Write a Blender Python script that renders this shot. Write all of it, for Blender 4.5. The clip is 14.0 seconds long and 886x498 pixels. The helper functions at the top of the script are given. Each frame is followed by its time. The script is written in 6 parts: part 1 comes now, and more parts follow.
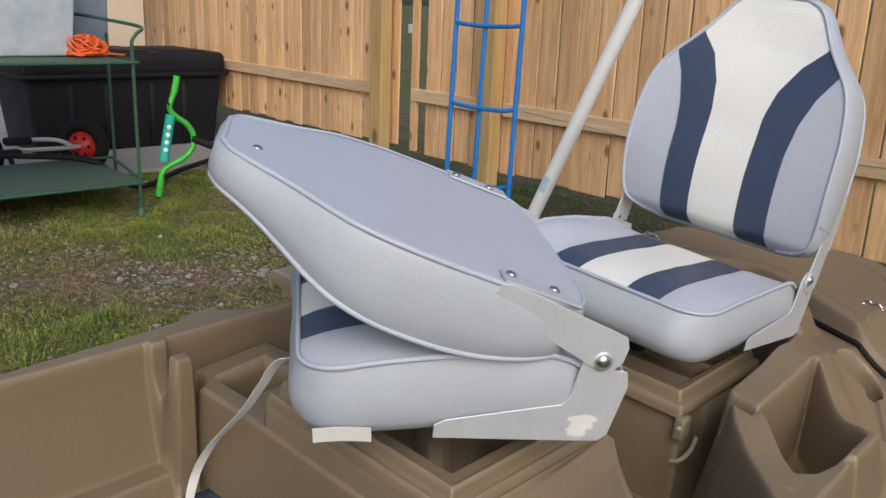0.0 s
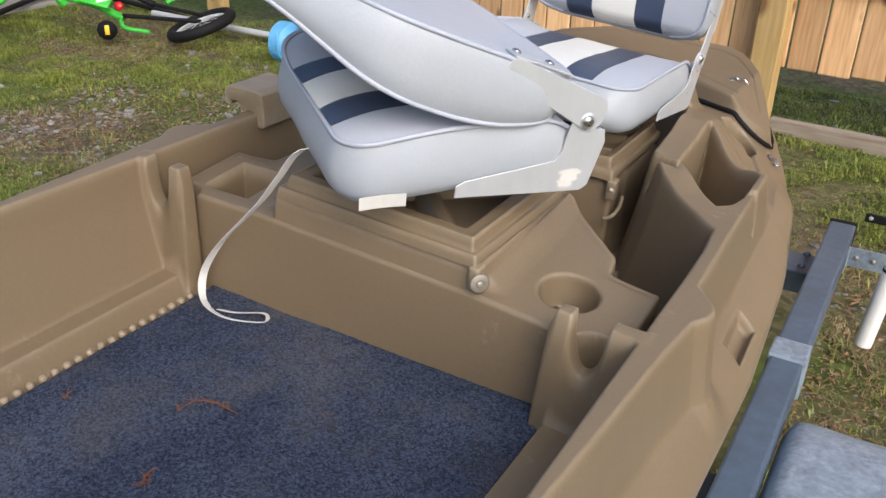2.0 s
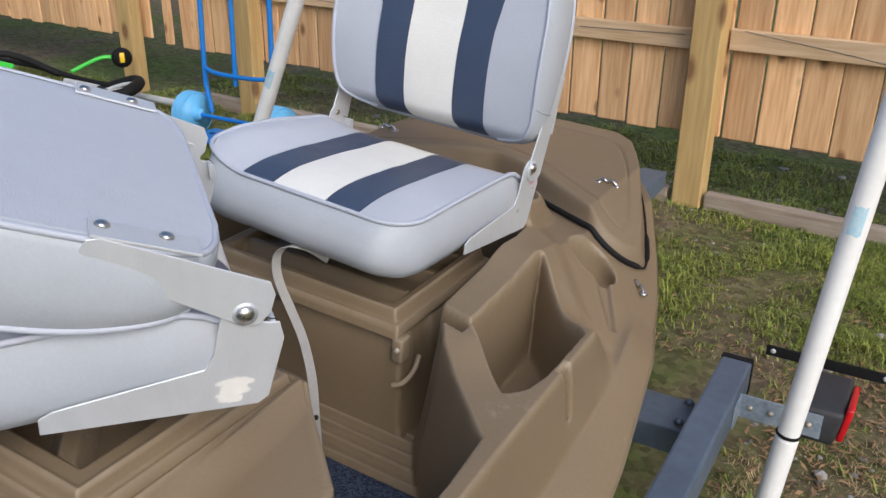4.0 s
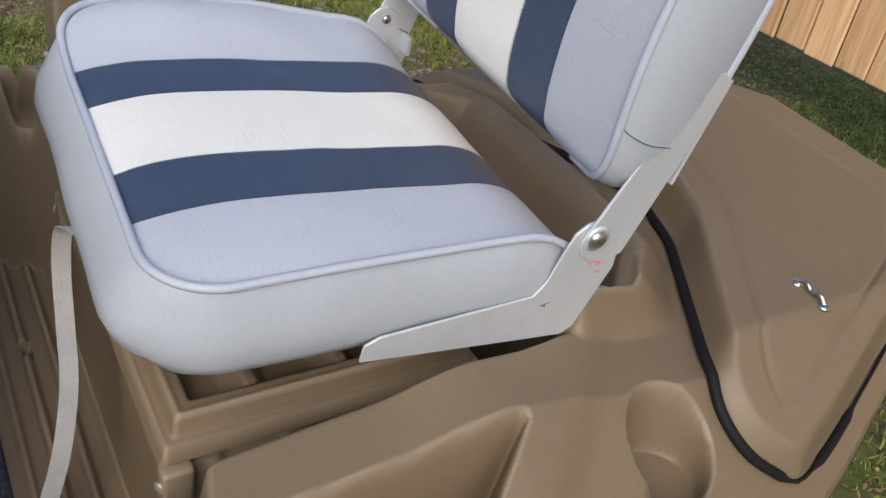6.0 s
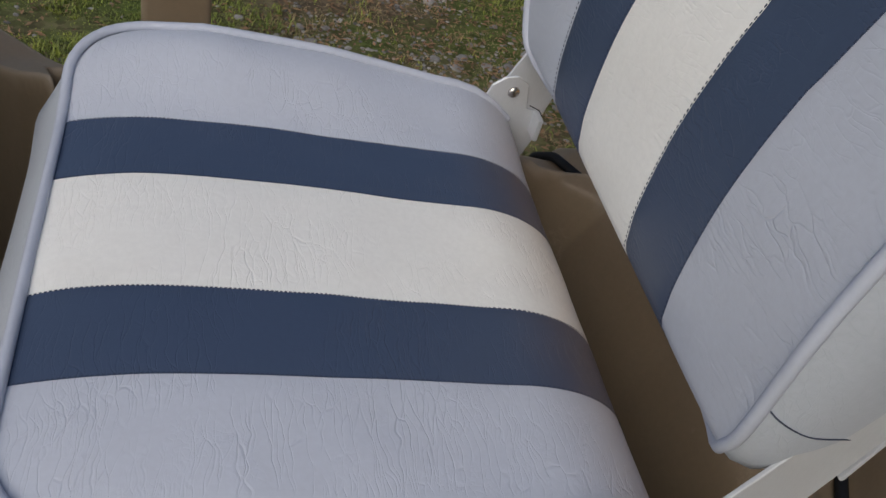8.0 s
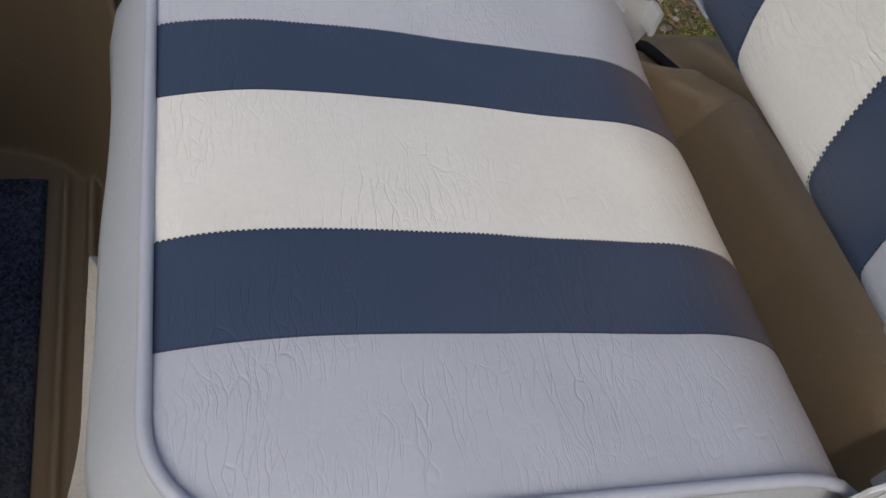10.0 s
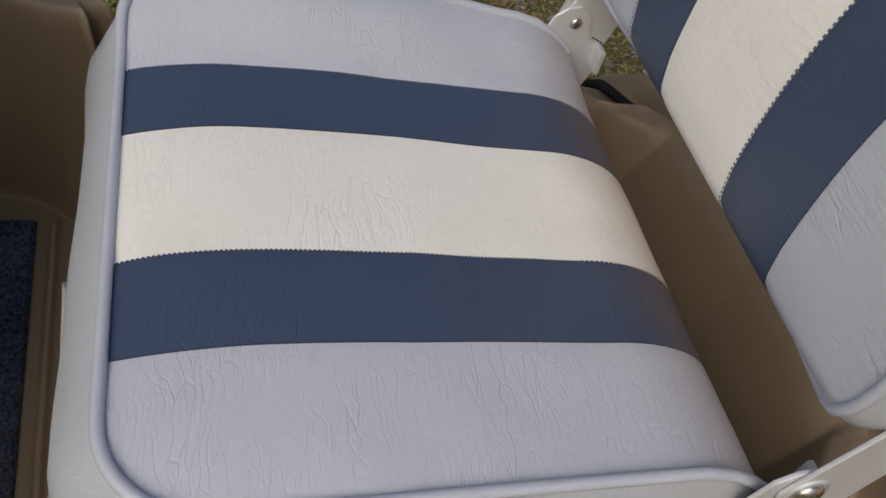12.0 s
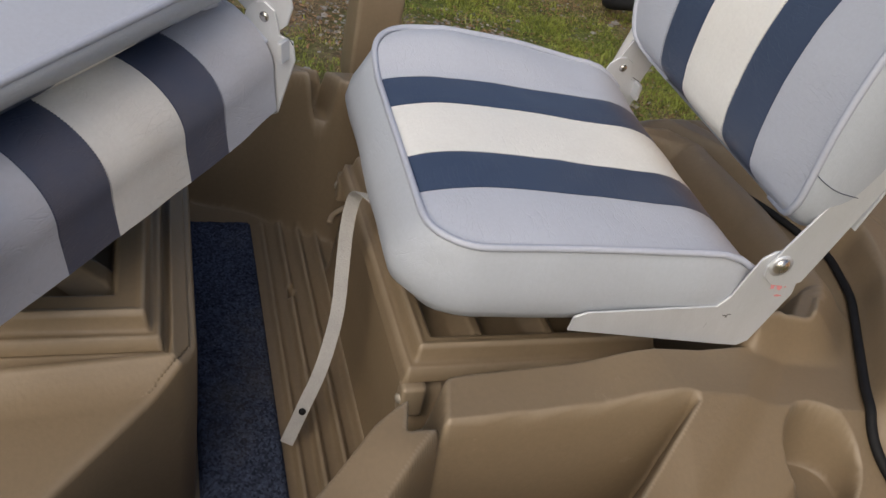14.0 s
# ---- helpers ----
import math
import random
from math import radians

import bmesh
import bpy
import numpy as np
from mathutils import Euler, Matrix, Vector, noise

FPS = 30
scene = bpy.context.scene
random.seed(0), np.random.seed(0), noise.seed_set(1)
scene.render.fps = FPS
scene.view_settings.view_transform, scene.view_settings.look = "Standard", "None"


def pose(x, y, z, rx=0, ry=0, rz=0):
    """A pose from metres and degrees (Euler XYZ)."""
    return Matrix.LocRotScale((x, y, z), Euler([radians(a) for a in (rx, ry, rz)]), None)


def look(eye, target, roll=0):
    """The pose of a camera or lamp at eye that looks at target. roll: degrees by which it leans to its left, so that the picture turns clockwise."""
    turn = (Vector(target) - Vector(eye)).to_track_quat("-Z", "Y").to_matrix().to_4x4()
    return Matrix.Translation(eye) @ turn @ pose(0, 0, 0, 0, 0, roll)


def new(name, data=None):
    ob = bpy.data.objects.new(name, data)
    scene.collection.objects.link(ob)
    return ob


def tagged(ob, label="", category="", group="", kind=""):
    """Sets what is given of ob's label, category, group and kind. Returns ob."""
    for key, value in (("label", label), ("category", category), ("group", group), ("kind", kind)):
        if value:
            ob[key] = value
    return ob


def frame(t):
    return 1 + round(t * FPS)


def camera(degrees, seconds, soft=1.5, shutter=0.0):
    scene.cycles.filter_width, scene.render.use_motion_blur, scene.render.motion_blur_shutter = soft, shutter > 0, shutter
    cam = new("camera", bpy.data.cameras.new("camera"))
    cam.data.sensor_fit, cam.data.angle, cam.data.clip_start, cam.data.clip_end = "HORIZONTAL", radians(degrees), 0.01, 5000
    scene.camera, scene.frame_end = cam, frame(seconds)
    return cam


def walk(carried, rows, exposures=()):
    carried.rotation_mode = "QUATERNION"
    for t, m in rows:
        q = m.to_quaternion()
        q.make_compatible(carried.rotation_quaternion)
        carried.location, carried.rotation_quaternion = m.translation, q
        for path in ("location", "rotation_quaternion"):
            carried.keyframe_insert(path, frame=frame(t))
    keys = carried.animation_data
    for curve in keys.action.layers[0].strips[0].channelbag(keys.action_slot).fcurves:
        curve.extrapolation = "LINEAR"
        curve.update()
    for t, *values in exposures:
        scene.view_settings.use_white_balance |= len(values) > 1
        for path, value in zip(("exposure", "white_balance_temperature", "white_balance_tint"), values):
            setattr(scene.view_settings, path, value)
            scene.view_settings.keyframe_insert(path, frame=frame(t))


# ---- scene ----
cam = camera(54.7, 14.0)
PATH = [
    (0, (0.953, -0.626, 1.366), (-0.462, 0.676, 0.816), 2.3),
    (0.5, (0.864, -0.797, 1.324), (-0.431, 0.542, 0.598), 2.2),
    (1, (0.925, -0.863, 1.318), (-0.238, 0.487, 0.409), 1.4),
    (1.5, (0.978, -0.909, 1.33), (-0.138, 0.48, 0.421), 1.4),
    (2, (0.889, -0.976, 1.342), (-0.122, 0.503, 0.453), 1.6),
    (2.5, (0.803, -0.995, 1.337), (-0.173, 0.518, 0.467), 1.5),
    (3, (0.831, -0.87, 1.329), (-0.104, 0.667, 0.456), 1.2),
    (3.5, (0.954, -0.568, 1.347), (-0.006, 0.985, 0.53), 1.3),
    (3.7, (0.97, -0.463, 1.356), (-0.014, 1.089, 0.567), 1.0),
    (5.8, (0.816, 0.502, 1.289), (-0.595, 1.361, 0.162), 5.1),
    (6, (0.743, 0.574, 1.251), (-0.687, 1.47, 0.177), 10.4),
    (6.5, (0.536, 0.675, 1.273), (-0.925, 1.536, 0.212), 15.7),
    (7, (0.5, 0.74, 1.252), (-1.029, 1.362, 0.122), 14.5),
    (7.2, (0.517, 0.779, 1.256), (-1.027, 1.308, 0.099), 13.8),
    (9.3, (0.387, 0.728, 1.236), (-1.097, 1.266, 0.007), 17.2),
    (9.5, (0.374, 0.714, 1.23), (-1.04, 1.253, -0.078), 17.2),
    (10, (0.397, 0.686, 1.226), (-0.916, 1.223, -0.184), 17.4),
    (10.5, (0.386, 0.698, 1.241), (-0.917, 1.24, -0.177), 17.4),
    (11, (0.385, 0.702, 1.245), (-0.91, 1.264, -0.172), 17.2),
    (11.5, (0.392, 0.696, 1.246), (-0.902, 1.279, -0.164), 17.4),
    (12, (0.447, 0.716, 1.254), (-0.946, 1.237, -0.084), 15.2),
    (12.5, (0.553, 0.793, 1.272), (-0.972, 1.203, 0.044), 12.3),
    (13, (0.656, 0.814, 1.287), (-0.912, 1.192, 0.104), 11.9),
    (13.5, (0.804, 0.65, 1.3), (-0.808, 1.052, 0.186), 11.7),
    (14, (0.917, 0.453, 1.298), (-0.705, 0.97, 0.249), 12.1),
]
LIGHT = [(0, -0.2, 6250, 10), (0.5, -0.3, 6250, 10), (0.8, -0.05, 6250, 10), (1.5, 0.3, 6200, 10), (2.0, 0.3, 6250, 10), (3.0, 0.1, 6200, 10), (3.7, 0.0, 6050, 10), (5.8, 0.0, 6150, 10), (6.2, -0.15, 6100, 10), (6.5, -0.32, 5950, 9), (7, -0.55, 6050, 9), (9.3, -0.67, 6450, 10), (11.5, -0.55, 6600, 10), (12.5, -0.57, 6900, 10), (13, -0.6, 6900, 10), (13.5, -0.42, 6800, 10), (14, -0.27, 6650, 10)]
walk(cam, [(t, look(eye, target, roll)) for t, eye, target, roll in PATH], LIGHT)

# ---- sky, sun, exposure ----
world = bpy.data.worlds.new("sky")
world.use_nodes = True
scene.world = world
wn = world.node_tree.nodes
sky = wn.new("ShaderNodeTexSky")
sky.sky_type = "NISHITA"
sky.sun_disc = False
sky.sun_elevation, sky.sun_rotation = radians(38), radians(124)
sky.air_density, sky.dust_density, sky.ozone_density = 1.0, 4.0, 1.0
wn["Background"].inputs["Strength"].default_value = 0.15
world.node_tree.links.new(sky.outputs[0], wn["Background"].inputs["Color"])
sun = new("sun", bpy.data.lights.new("sun", "SUN"))
sun.data.energy, sun.data.angle, sun.data.color = 1.5, radians(55), (1.0, 0.975, 0.93)
sun.matrix_world = look((1.24, -0.84, 1.17), (0, 0, 0))


# ---- materials ----
def mat(name, color, rough=0.5, metal=0.0, vary=0.12, scale=6.0, fine=60.0, bump=0.15, bump_scale=None, spec=0.5,
        second=None, stain=0.0, stretch=(1, 1, 1), per_object=0.0, transmission=0.0, coat=0.0):
    """A surface with colour variation at two scales, uneven gloss and fine relief."""
    m = bpy.data.materials.new(name)
    m.use_nodes = True
    nt = m.node_tree
    n, l = nt.nodes, nt.links
    b = n["Principled BSDF"]
    co = n.new("ShaderNodeTexCoord")
    mp = n.new("ShaderNodeMapping")
    mp.inputs["Scale"].default_value = stretch
    if per_object:
        which = n.new("ShaderNodeObjectInfo")
        away = n.new("ShaderNodeVectorMath")
        away.operation = "MULTIPLY_ADD"
        away.inputs[1].default_value = (37, 23, 51)
        l.new(which.outputs["Random"], away.inputs[0])
        l.new(co.outputs["Object"], away.inputs[2])
        l.new(away.outputs[0], mp.inputs["Vector"])
    else:
        l.new(co.outputs["Object"], mp.inputs["Vector"])
    n1, n2 = n.new("ShaderNodeTexNoise"), n.new("ShaderNodeTexNoise")
    n1.inputs["Scale"].default_value, n1.inputs["Detail"].default_value = scale, 6
    n2.inputs["Scale"].default_value, n2.inputs["Detail"].default_value = fine, 4
    l.new(mp.outputs[0], n1.inputs["Vector"])
    l.new(mp.outputs[0], n2.inputs["Vector"])
    add = n.new("ShaderNodeMath")
    add.operation = "ADD"
    l.new(n1.outputs["Fac"], add.inputs[0])
    l.new(n2.outputs["Fac"], add.inputs[1])
    ramp = n.new("ShaderNodeMapRange")
    ramp.inputs["From Min"].default_value, ramp.inputs["From Max"].default_value = 0.6, 1.4
    l.new(add.outputs[0], ramp.inputs["Value"])
    mix = n.new("ShaderNodeMixRGB")
    lo = second or tuple(c * (1 - vary) for c in color)
    hi = color if second else tuple(min(1, c * (1 + vary)) for c in color)
    mix.inputs[1].default_value, mix.inputs[2].default_value = (*lo, 1), (*hi, 1)
    l.new(ramp.outputs[0], mix.inputs[0])
    out = mix.outputs[0]
    if stain:
        n3 = n.new("ShaderNodeTexNoise")
        n3.inputs["Scale"].default_value, n3.inputs["Detail"].default_value = scale * 0.6, 8
        n3.inputs["Roughness"].default_value = 0.7
        l.new(co.outputs["Object"], n3.inputs["Vector"])
        r3 = n.new("ShaderNodeMapRange")
        r3.inputs["From Min"].default_value, r3.inputs["From Max"].default_value = 0.52, 0.72
        r3.inputs["To Max"].default_value = stain
        l.new(n3.outputs["Fac"], r3.inputs["Value"])
        m3 = n.new("ShaderNodeMixRGB")
        m3.inputs[2].default_value = (color[0] * 0.55, color[1] * 0.5, color[2] * 0.42, 1)
        l.new(r3.outputs[0], m3.inputs[0])
        l.new(out, m3.inputs[1])
        out = m3.outputs[0]
    if per_object:
        oi = n.new("ShaderNodeObjectInfo")
        r4 = n.new("ShaderNodeMapRange")
        r4.inputs["To Min"].default_value, r4.inputs["To Max"].default_value = 1 - per_object, 1 + per_object
        l.new(oi.outputs["Random"], r4.inputs["Value"])
        m4 = n.new("ShaderNodeMixRGB")
        m4.blend_type, m4.inputs[0].default_value = "MULTIPLY", 1.0
        l.new(out, m4.inputs[1])
        l.new(r4.outputs[0], m4.inputs[2])
        out = m4.outputs[0]
    l.new(out, b.inputs["Base Color"])
    rr = n.new("ShaderNodeMapRange")
    rr.inputs["To Min"].default_value, rr.inputs["To Max"].default_value = max(0.02, rough - 0.08), min(1, rough + 0.08)
    l.new(n1.outputs["Fac"], rr.inputs["Value"])
    l.new(rr.outputs[0], b.inputs["Roughness"])
    b.inputs["Metallic"].default_value = metal
    b.inputs["Specular IOR Level"].default_value = spec
    b.inputs["Transmission Weight"].default_value = transmission
    b.inputs["Coat Weight"].default_value = coat
    if bump:
        bp = n.new("ShaderNodeBump")
        bp.inputs["Strength"].default_value, bp.inputs["Distance"].default_value = bump, 0.002
        src = n2
        if bump_scale:
            src = n.new("ShaderNodeTexNoise")
            src.inputs["Scale"].default_value, src.inputs["Detail"].default_value = bump_scale, 5
            l.new(mp.outputs[0], src.inputs["Vector"])
        l.new(src.outputs["Fac"], bp.inputs["Height"])
        l.new(bp.outputs[0], b.inputs["Normal"])
    return m


def vinyl(name, color, rough=0.42, crease=0.46):
    """Marine vinyl: pebble grain, crease lines that run in bundles, rubbed dirt."""
    m = mat(name, color, rough, vary=0.05, scale=9, fine=240, bump=0, stain=0.10, spec=0.45)
    n, l = m.node_tree.nodes, m.node_tree.links
    co = n["Texture Coordinate"]
    warp = n.new("ShaderNodeTexNoise")
    warp.inputs["Scale"].default_value, warp.inputs["Detail"].default_value = 14, 3
    l.new(co.outputs["Object"], warp.inputs["Vector"])
    mixv = n.new("ShaderNodeMixRGB")
    mixv.inputs[0].default_value = 0.03
    l.new(co.outputs["Object"], mixv.inputs[1])
    l.new(warp.outputs["Color"], mixv.inputs[2])
    total = None
    for size, stretch, turn, weight, low in ((95, (0.10, 1, 1), 12, 1.0, 0.035), (150, (0.14, 1, 1), -24, 0.7, 0.05), (120, (0.12, 1, 1), 34, 0.7, 0.04), (330, (0.6, 1, 1), 0, 0.16, 0.10)):
        mp = n.new("ShaderNodeMapping")
        mp.inputs["Scale"].default_value, mp.inputs["Rotation"].default_value = stretch, (0, 0, radians(turn))
        l.new(mixv.outputs[0], mp.inputs["Vector"])
        v = n.new("ShaderNodeTexVoronoi")
        v.feature, v.inputs["Scale"].default_value = "DISTANCE_TO_EDGE", size
        v.inputs["Randomness"].default_value = 1.0
        l.new(mp.outputs[0], v.inputs["Vector"])
        line = n.new("ShaderNodeMapRange")
        line.inputs["From Max"].default_value = low
        line.inputs["To Min"].default_value, line.inputs["To Max"].default_value = -weight, 0.0
        l.new(v.outputs["Distance"], line.inputs["Value"])
        gate = n.new("ShaderNodeTexNoise")
        gate.inputs["Scale"].default_value, gate.inputs["Detail"].default_value = 9 + size * 0.06, 3
        l.new(co.outputs["Object"], gate.inputs["Vector"])
        gr = n.new("ShaderNodeMapRange")
        gr.inputs["From Min"].default_value, gr.inputs["From Max"].default_value = 0.47, 0.66
        l.new(gate.outputs["Fac"], gr.inputs["Value"])
        mul = n.new("ShaderNodeMath")
        mul.operation = "MULTIPLY"
        l.new(line.outputs[0], mul.inputs[0])
        l.new(gr.outputs[0], mul.inputs[1])
        if total is None:
            total = mul.outputs[0]
        else:
            s = n.new("ShaderNodeMath")
            l.new(total, s.inputs[0])
            l.new(mul.outputs[0], s.inputs[1])
            total = s.outputs[0]
    grain = n.new("ShaderNodeTexNoise")
    grain.inputs["Scale"].default_value, grain.inputs["Detail"].default_value = 420, 2
    l.new(co.outputs["Object"], grain.inputs["Vector"])
    big = n.new("ShaderNodeTexNoise")
    big.inputs["Scale"].default_value = 18
    l.new(co.outputs["Object"], big.inputs["Vector"])
    acc = total
    for src, w in ((grain, 0.07), (big, 1.6)):
        mul = n.new("ShaderNodeMath")
        mul.operation = "MULTIPLY_ADD"
        mul.inputs[1].default_value = w
        l.new(src.outputs["Fac"], mul.inputs[0])
        l.new(acc, mul.inputs[2])
        acc = mul.outputs[0]
    # brown grime rubbed into the rear roll of the cushion
    where = n.new("ShaderNodeSeparateXYZ")
    l.new(co.outputs["Object"], where.inputs[0])
    rear, low, spots = n.new("ShaderNodeMapRange"), n.new("ShaderNodeMapRange"), n.new("ShaderNodeTexNoise")
    rear.inputs["From Min"].default_value, rear.inputs["From Max"].default_value = -0.09, -0.015
    low.inputs["From Min"].default_value, low.inputs["From Max"].default_value = 0.012, -0.008
    spots.inputs["Scale"].default_value, spots.inputs["Detail"].default_value = 16, 6
    l.new(where.outputs[1], rear.inputs["Value"])
    l.new(where.outputs[2], low.inputs["Value"])
    l.new(co.outputs["Object"], spots.inputs["Vector"])
    grime = spots.outputs["Fac"]
    for factor in (rear.outputs[0], low.outputs[0]):
        both = n.new("ShaderNodeMath")
        both.operation = "MULTIPLY"
        l.new(grime, both.inputs[0])
        l.new(factor, both.inputs[1])
        grime = both.outputs[0]
    weak = n.new("ShaderNodeMath")
    weak.operation, weak.inputs[1].default_value = "MULTIPLY", 0.30
    l.new(grime, weak.inputs[0])
    grime = weak.outputs[0]
    base = n["Principled BSDF"].inputs["Base Color"]
    tint = n.new("ShaderNodeMixRGB")
    tint.inputs[2].default_value = (0.30, 0.21, 0.15, 1)
    l.new(grime, tint.inputs[0])
    l.new(base.links[0].from_socket, tint.inputs[1])
    l.new(tint.outputs[0], base)
    bp = n.new("ShaderNodeBump")
    bp.inputs["Strength"].default_value, bp.inputs["Distance"].default_value = crease, 0.0010
    l.new(acc, bp.inputs["Height"])
    l.new(bp.outputs[0], n["Principled BSDF"].inputs["Normal"])
    return m


PLASTIC = mat("tan_rotomoulded_plastic", (0.205, 0.152, 0.094), 0.44, vary=0.07, scale=3.5, fine=160, bump=0.12, bump_scale=220, stain=0.16, spec=0.4)
GREY = vinyl("grey_vinyl", (0.475, 0.505, 0.575))
WHITE = vinyl("white_vinyl", (0.79, 0.785, 0.75))
PALEGREY = vinyl("pale_grey_vinyl", (0.42, 0.455, 0.505), crease=0.22)
NAVY = vinyl("navy_vinyl", (0.045, 0.066, 0.118), 0.42)
CORD = mat("grey_piping", (0.44, 0.47, 0.55), 0.45, vary=0.05, scale=20, fine=200)
ALU = mat("brushed_aluminium", (0.62, 0.645, 0.68), 0.46, 0.4, vary=0.06, scale=8, fine=200, bump=0.05, stretch=(1, 6, 1), stain=0.12)
CHROME = mat("steel_bolt", (0.6, 0.58, 0.55), 0.25, 1.0, vary=0.06, bump=0.03)
CARPET = mat("blue_grey_carpet", (0.085, 0.103, 0.155), 0.95, second=(0.026, 0.034, 0.062), scale=5, fine=150, bump=0.9, bump_scale=300, spec=0.1)


def speckle(m, size, low, high, dust, dust_amount):
    """Loop pile: light and dark tufts, with trodden dust in soft patches."""
    n, l = m.node_tree.nodes, m.node_tree.links
    b = n["Principled BSDF"].inputs["Base Color"]
    co = n["Texture Coordinate"]
    src = b.links[0].from_socket
    v = n.new("ShaderNodeTexVoronoi")
    v.inputs["Scale"].default_value = size
    l.new(co.outputs["Object"], v.inputs["Vector"])
    g = n.new("ShaderNodeSeparateColor")
    l.new(v.outputs["Color"], g.inputs[0])
    r = n.new("ShaderNodeMapRange")
    r.inputs["To Min"].default_value, r.inputs["To Max"].default_value = low, high
    l.new(g.outputs[0], r.inputs["Value"])
    mx = n.new("ShaderNodeMixRGB")
    mx.blend_type, mx.inputs[0].default_value = "MULTIPLY", 1.0
    l.new(src, mx.inputs[1])
    l.new(r.outputs[0], mx.inputs[2])
    d = n.new("ShaderNodeTexNoise")
    d.inputs["Scale"].default_value, d.inputs["Detail"].default_value, d.inputs["Roughness"].default_value = 3.2, 9, 0.7
    l.new(co.outputs["Object"], d.inputs["Vector"])
    dr = n.new("ShaderNodeMapRange")
    dr.inputs["From Min"].default_value, dr.inputs["From Max"].default_value, dr.inputs["To Max"].default_value = 0.5, 0.75, dust_amount
    l.new(d.outputs["Fac"], dr.inputs["Value"])
    m2 = n.new("ShaderNodeMixRGB")
    m2.inputs[2].default_value = (*dust, 1)
    l.new(dr.outputs[0], m2.inputs[0])
    l.new(mx.outputs[0], m2.inputs[1])
    l.new(m2.outputs[0], b)
    return m


speckle(CARPET, 340, 0.35, 1.25, (0.13, 0.115, 0.095), 0.6)
PALE = mat("dirty_white_plastic", (0.72, 0.71, 0.68), 0.5, vary=0.06)
BLACK = mat("black_rubber", (0.009, 0.009, 0.010), 0.7, vary=0.3, scale=20, spec=0.25)
WEB = mat("white_webbing", (0.70, 0.69, 0.67), 0.8, vary=0.12, scale=30, fine=500, bump=0.5)
CEDAR = mat("cedar_picket", (0.86, 0.57, 0.31), 0.7, second=(0.50, 0.26, 0.11), scale=2.4, fine=9, bump=0.5, stretch=(10, 9, 0.6), per_object=0.27)
RAIL = mat("pale_pine_rail", (0.72, 0.54, 0.36), 0.7, second=(0.48, 0.31, 0.16), scale=3, fine=9, bump=0.4, stretch=(0.7, 9, 9), per_object=0.08)
POST = mat("treated_post", (0.56, 0.40, 0.17), 0.7, second=(0.38, 0.24, 0.09), scale=3, fine=8, bump=0.4, stretch=(8, 8, 0.6), per_object=0.08)
TIMBER = mat("weathered_timber", (0.40, 0.345, 0.28), 0.85, second=(0.22, 0.155, 0.11), scale=4, fine=12, bump=0.6, stretch=(0.6, 8, 8))
BLUE = mat("blue_paint", (0.012, 0.17, 0.55), 0.4, vary=0.15, scale=12, bump=0.05)
PVC = mat("white_pvc", (0.88, 0.88, 0.87), 0.35, vary=0.05, scale=9, bump=0.05, stain=0.12)
CHARCOAL = mat("weathered_black_plastic", (0.035, 0.036, 0.040), 0.55, vary=0.25, scale=18, spec=0.4)
GALV = mat("galvanised_steel", (0.31, 0.37, 0.44), 0.5, 0.35, vary=0.35, scale=26, fine=90, bump=0.12, stain=0.15)
BEAM = mat("blue_grey_trailer_paint", (0.12, 0.16, 0.22), 0.45, 0.3, vary=0.2, scale=6, fine=40, bump=0.1, stain=0.3)
TOTE = mat("black_plastic", (0.009, 0.010, 0.014), 0.6, vary=0.25, scale=5, spec=0.25)
GREEN = mat("bright_green_paint", (0.06, 0.50, 0.05), 0.35, vary=0.12, scale=12, bump=0.04)
TEAL = mat("teal_pad", (0.02, 0.45, 0.36), 0.55, vary=0.1)
DARKGREEN = mat("dark_green_steel", (0.03, 0.09, 0.05), 0.5, vary=0.2, scale=9)
ORANGE = mat("orange_cord", (0.75, 0.12, 0.02), 0.55, vary=0.15, scale=20)
REDHUB = mat("red_plastic", (0.6, 0.03, 0.02), 0.4, vary=0.1)
REDLENS = mat("red_lens", (0.5, 0.01, 0.015), 0.15, vary=0.1)
YELLOW = mat("yellow_plastic", (0.85, 0.55, 0.02), 0.4)
SILVER = mat("silver_tube", (0.66, 0.68, 0.70), 0.4, 0.3, vary=0.06)
TARP = mat("pale_translucent_plastic", (0.58, 0.62, 0.66), 0.35, second=(0.36, 0.44, 0.50), scale=4, fine=14, bump=0.3, bump_scale=10)
GREYBIN = mat("blue_grey_bin", (0.20, 0.25, 0.32), 0.5, vary=0.15, scale=6)
BEIGE = mat("beige_panel", (0.60, 0.50, 0.38), 0.7, vary=0.08, scale=2)
CONCRETE = mat("concrete", (0.26, 0.25, 0.235), 0.9, vary=0.15, scale=5, fine=60, bump=0.4, stain=0.3)
STONE = mat("gravel_stone", (0.30, 0.29, 0.28), 0.85, second=(0.13, 0.127, 0.12), scale=7, fine=40, bump=0.4)
DULL = mat("dull_steel", (0.40, 0.36, 0.30), 0.5, 0.5, vary=0.2)
PINK = mat("pink_smear", (0.75, 0.30, 0.32), 0.6, vary=0.1)
WEB2 = mat("grey_webbing", (0.36, 0.355, 0.345), 0.85, vary=0.15, scale=30, fine=500, bump=0.5)
SKYBLUE = mat("pale_blue_plastic", (0.13, 0.42, 0.72), 0.45, vary=0.1, scale=12)
MESHGREEN = mat("green_mesh", (0.07, 0.12, 0.08), 0.6, second=(0.03, 0.06, 0.04), scale=20, fine=90)
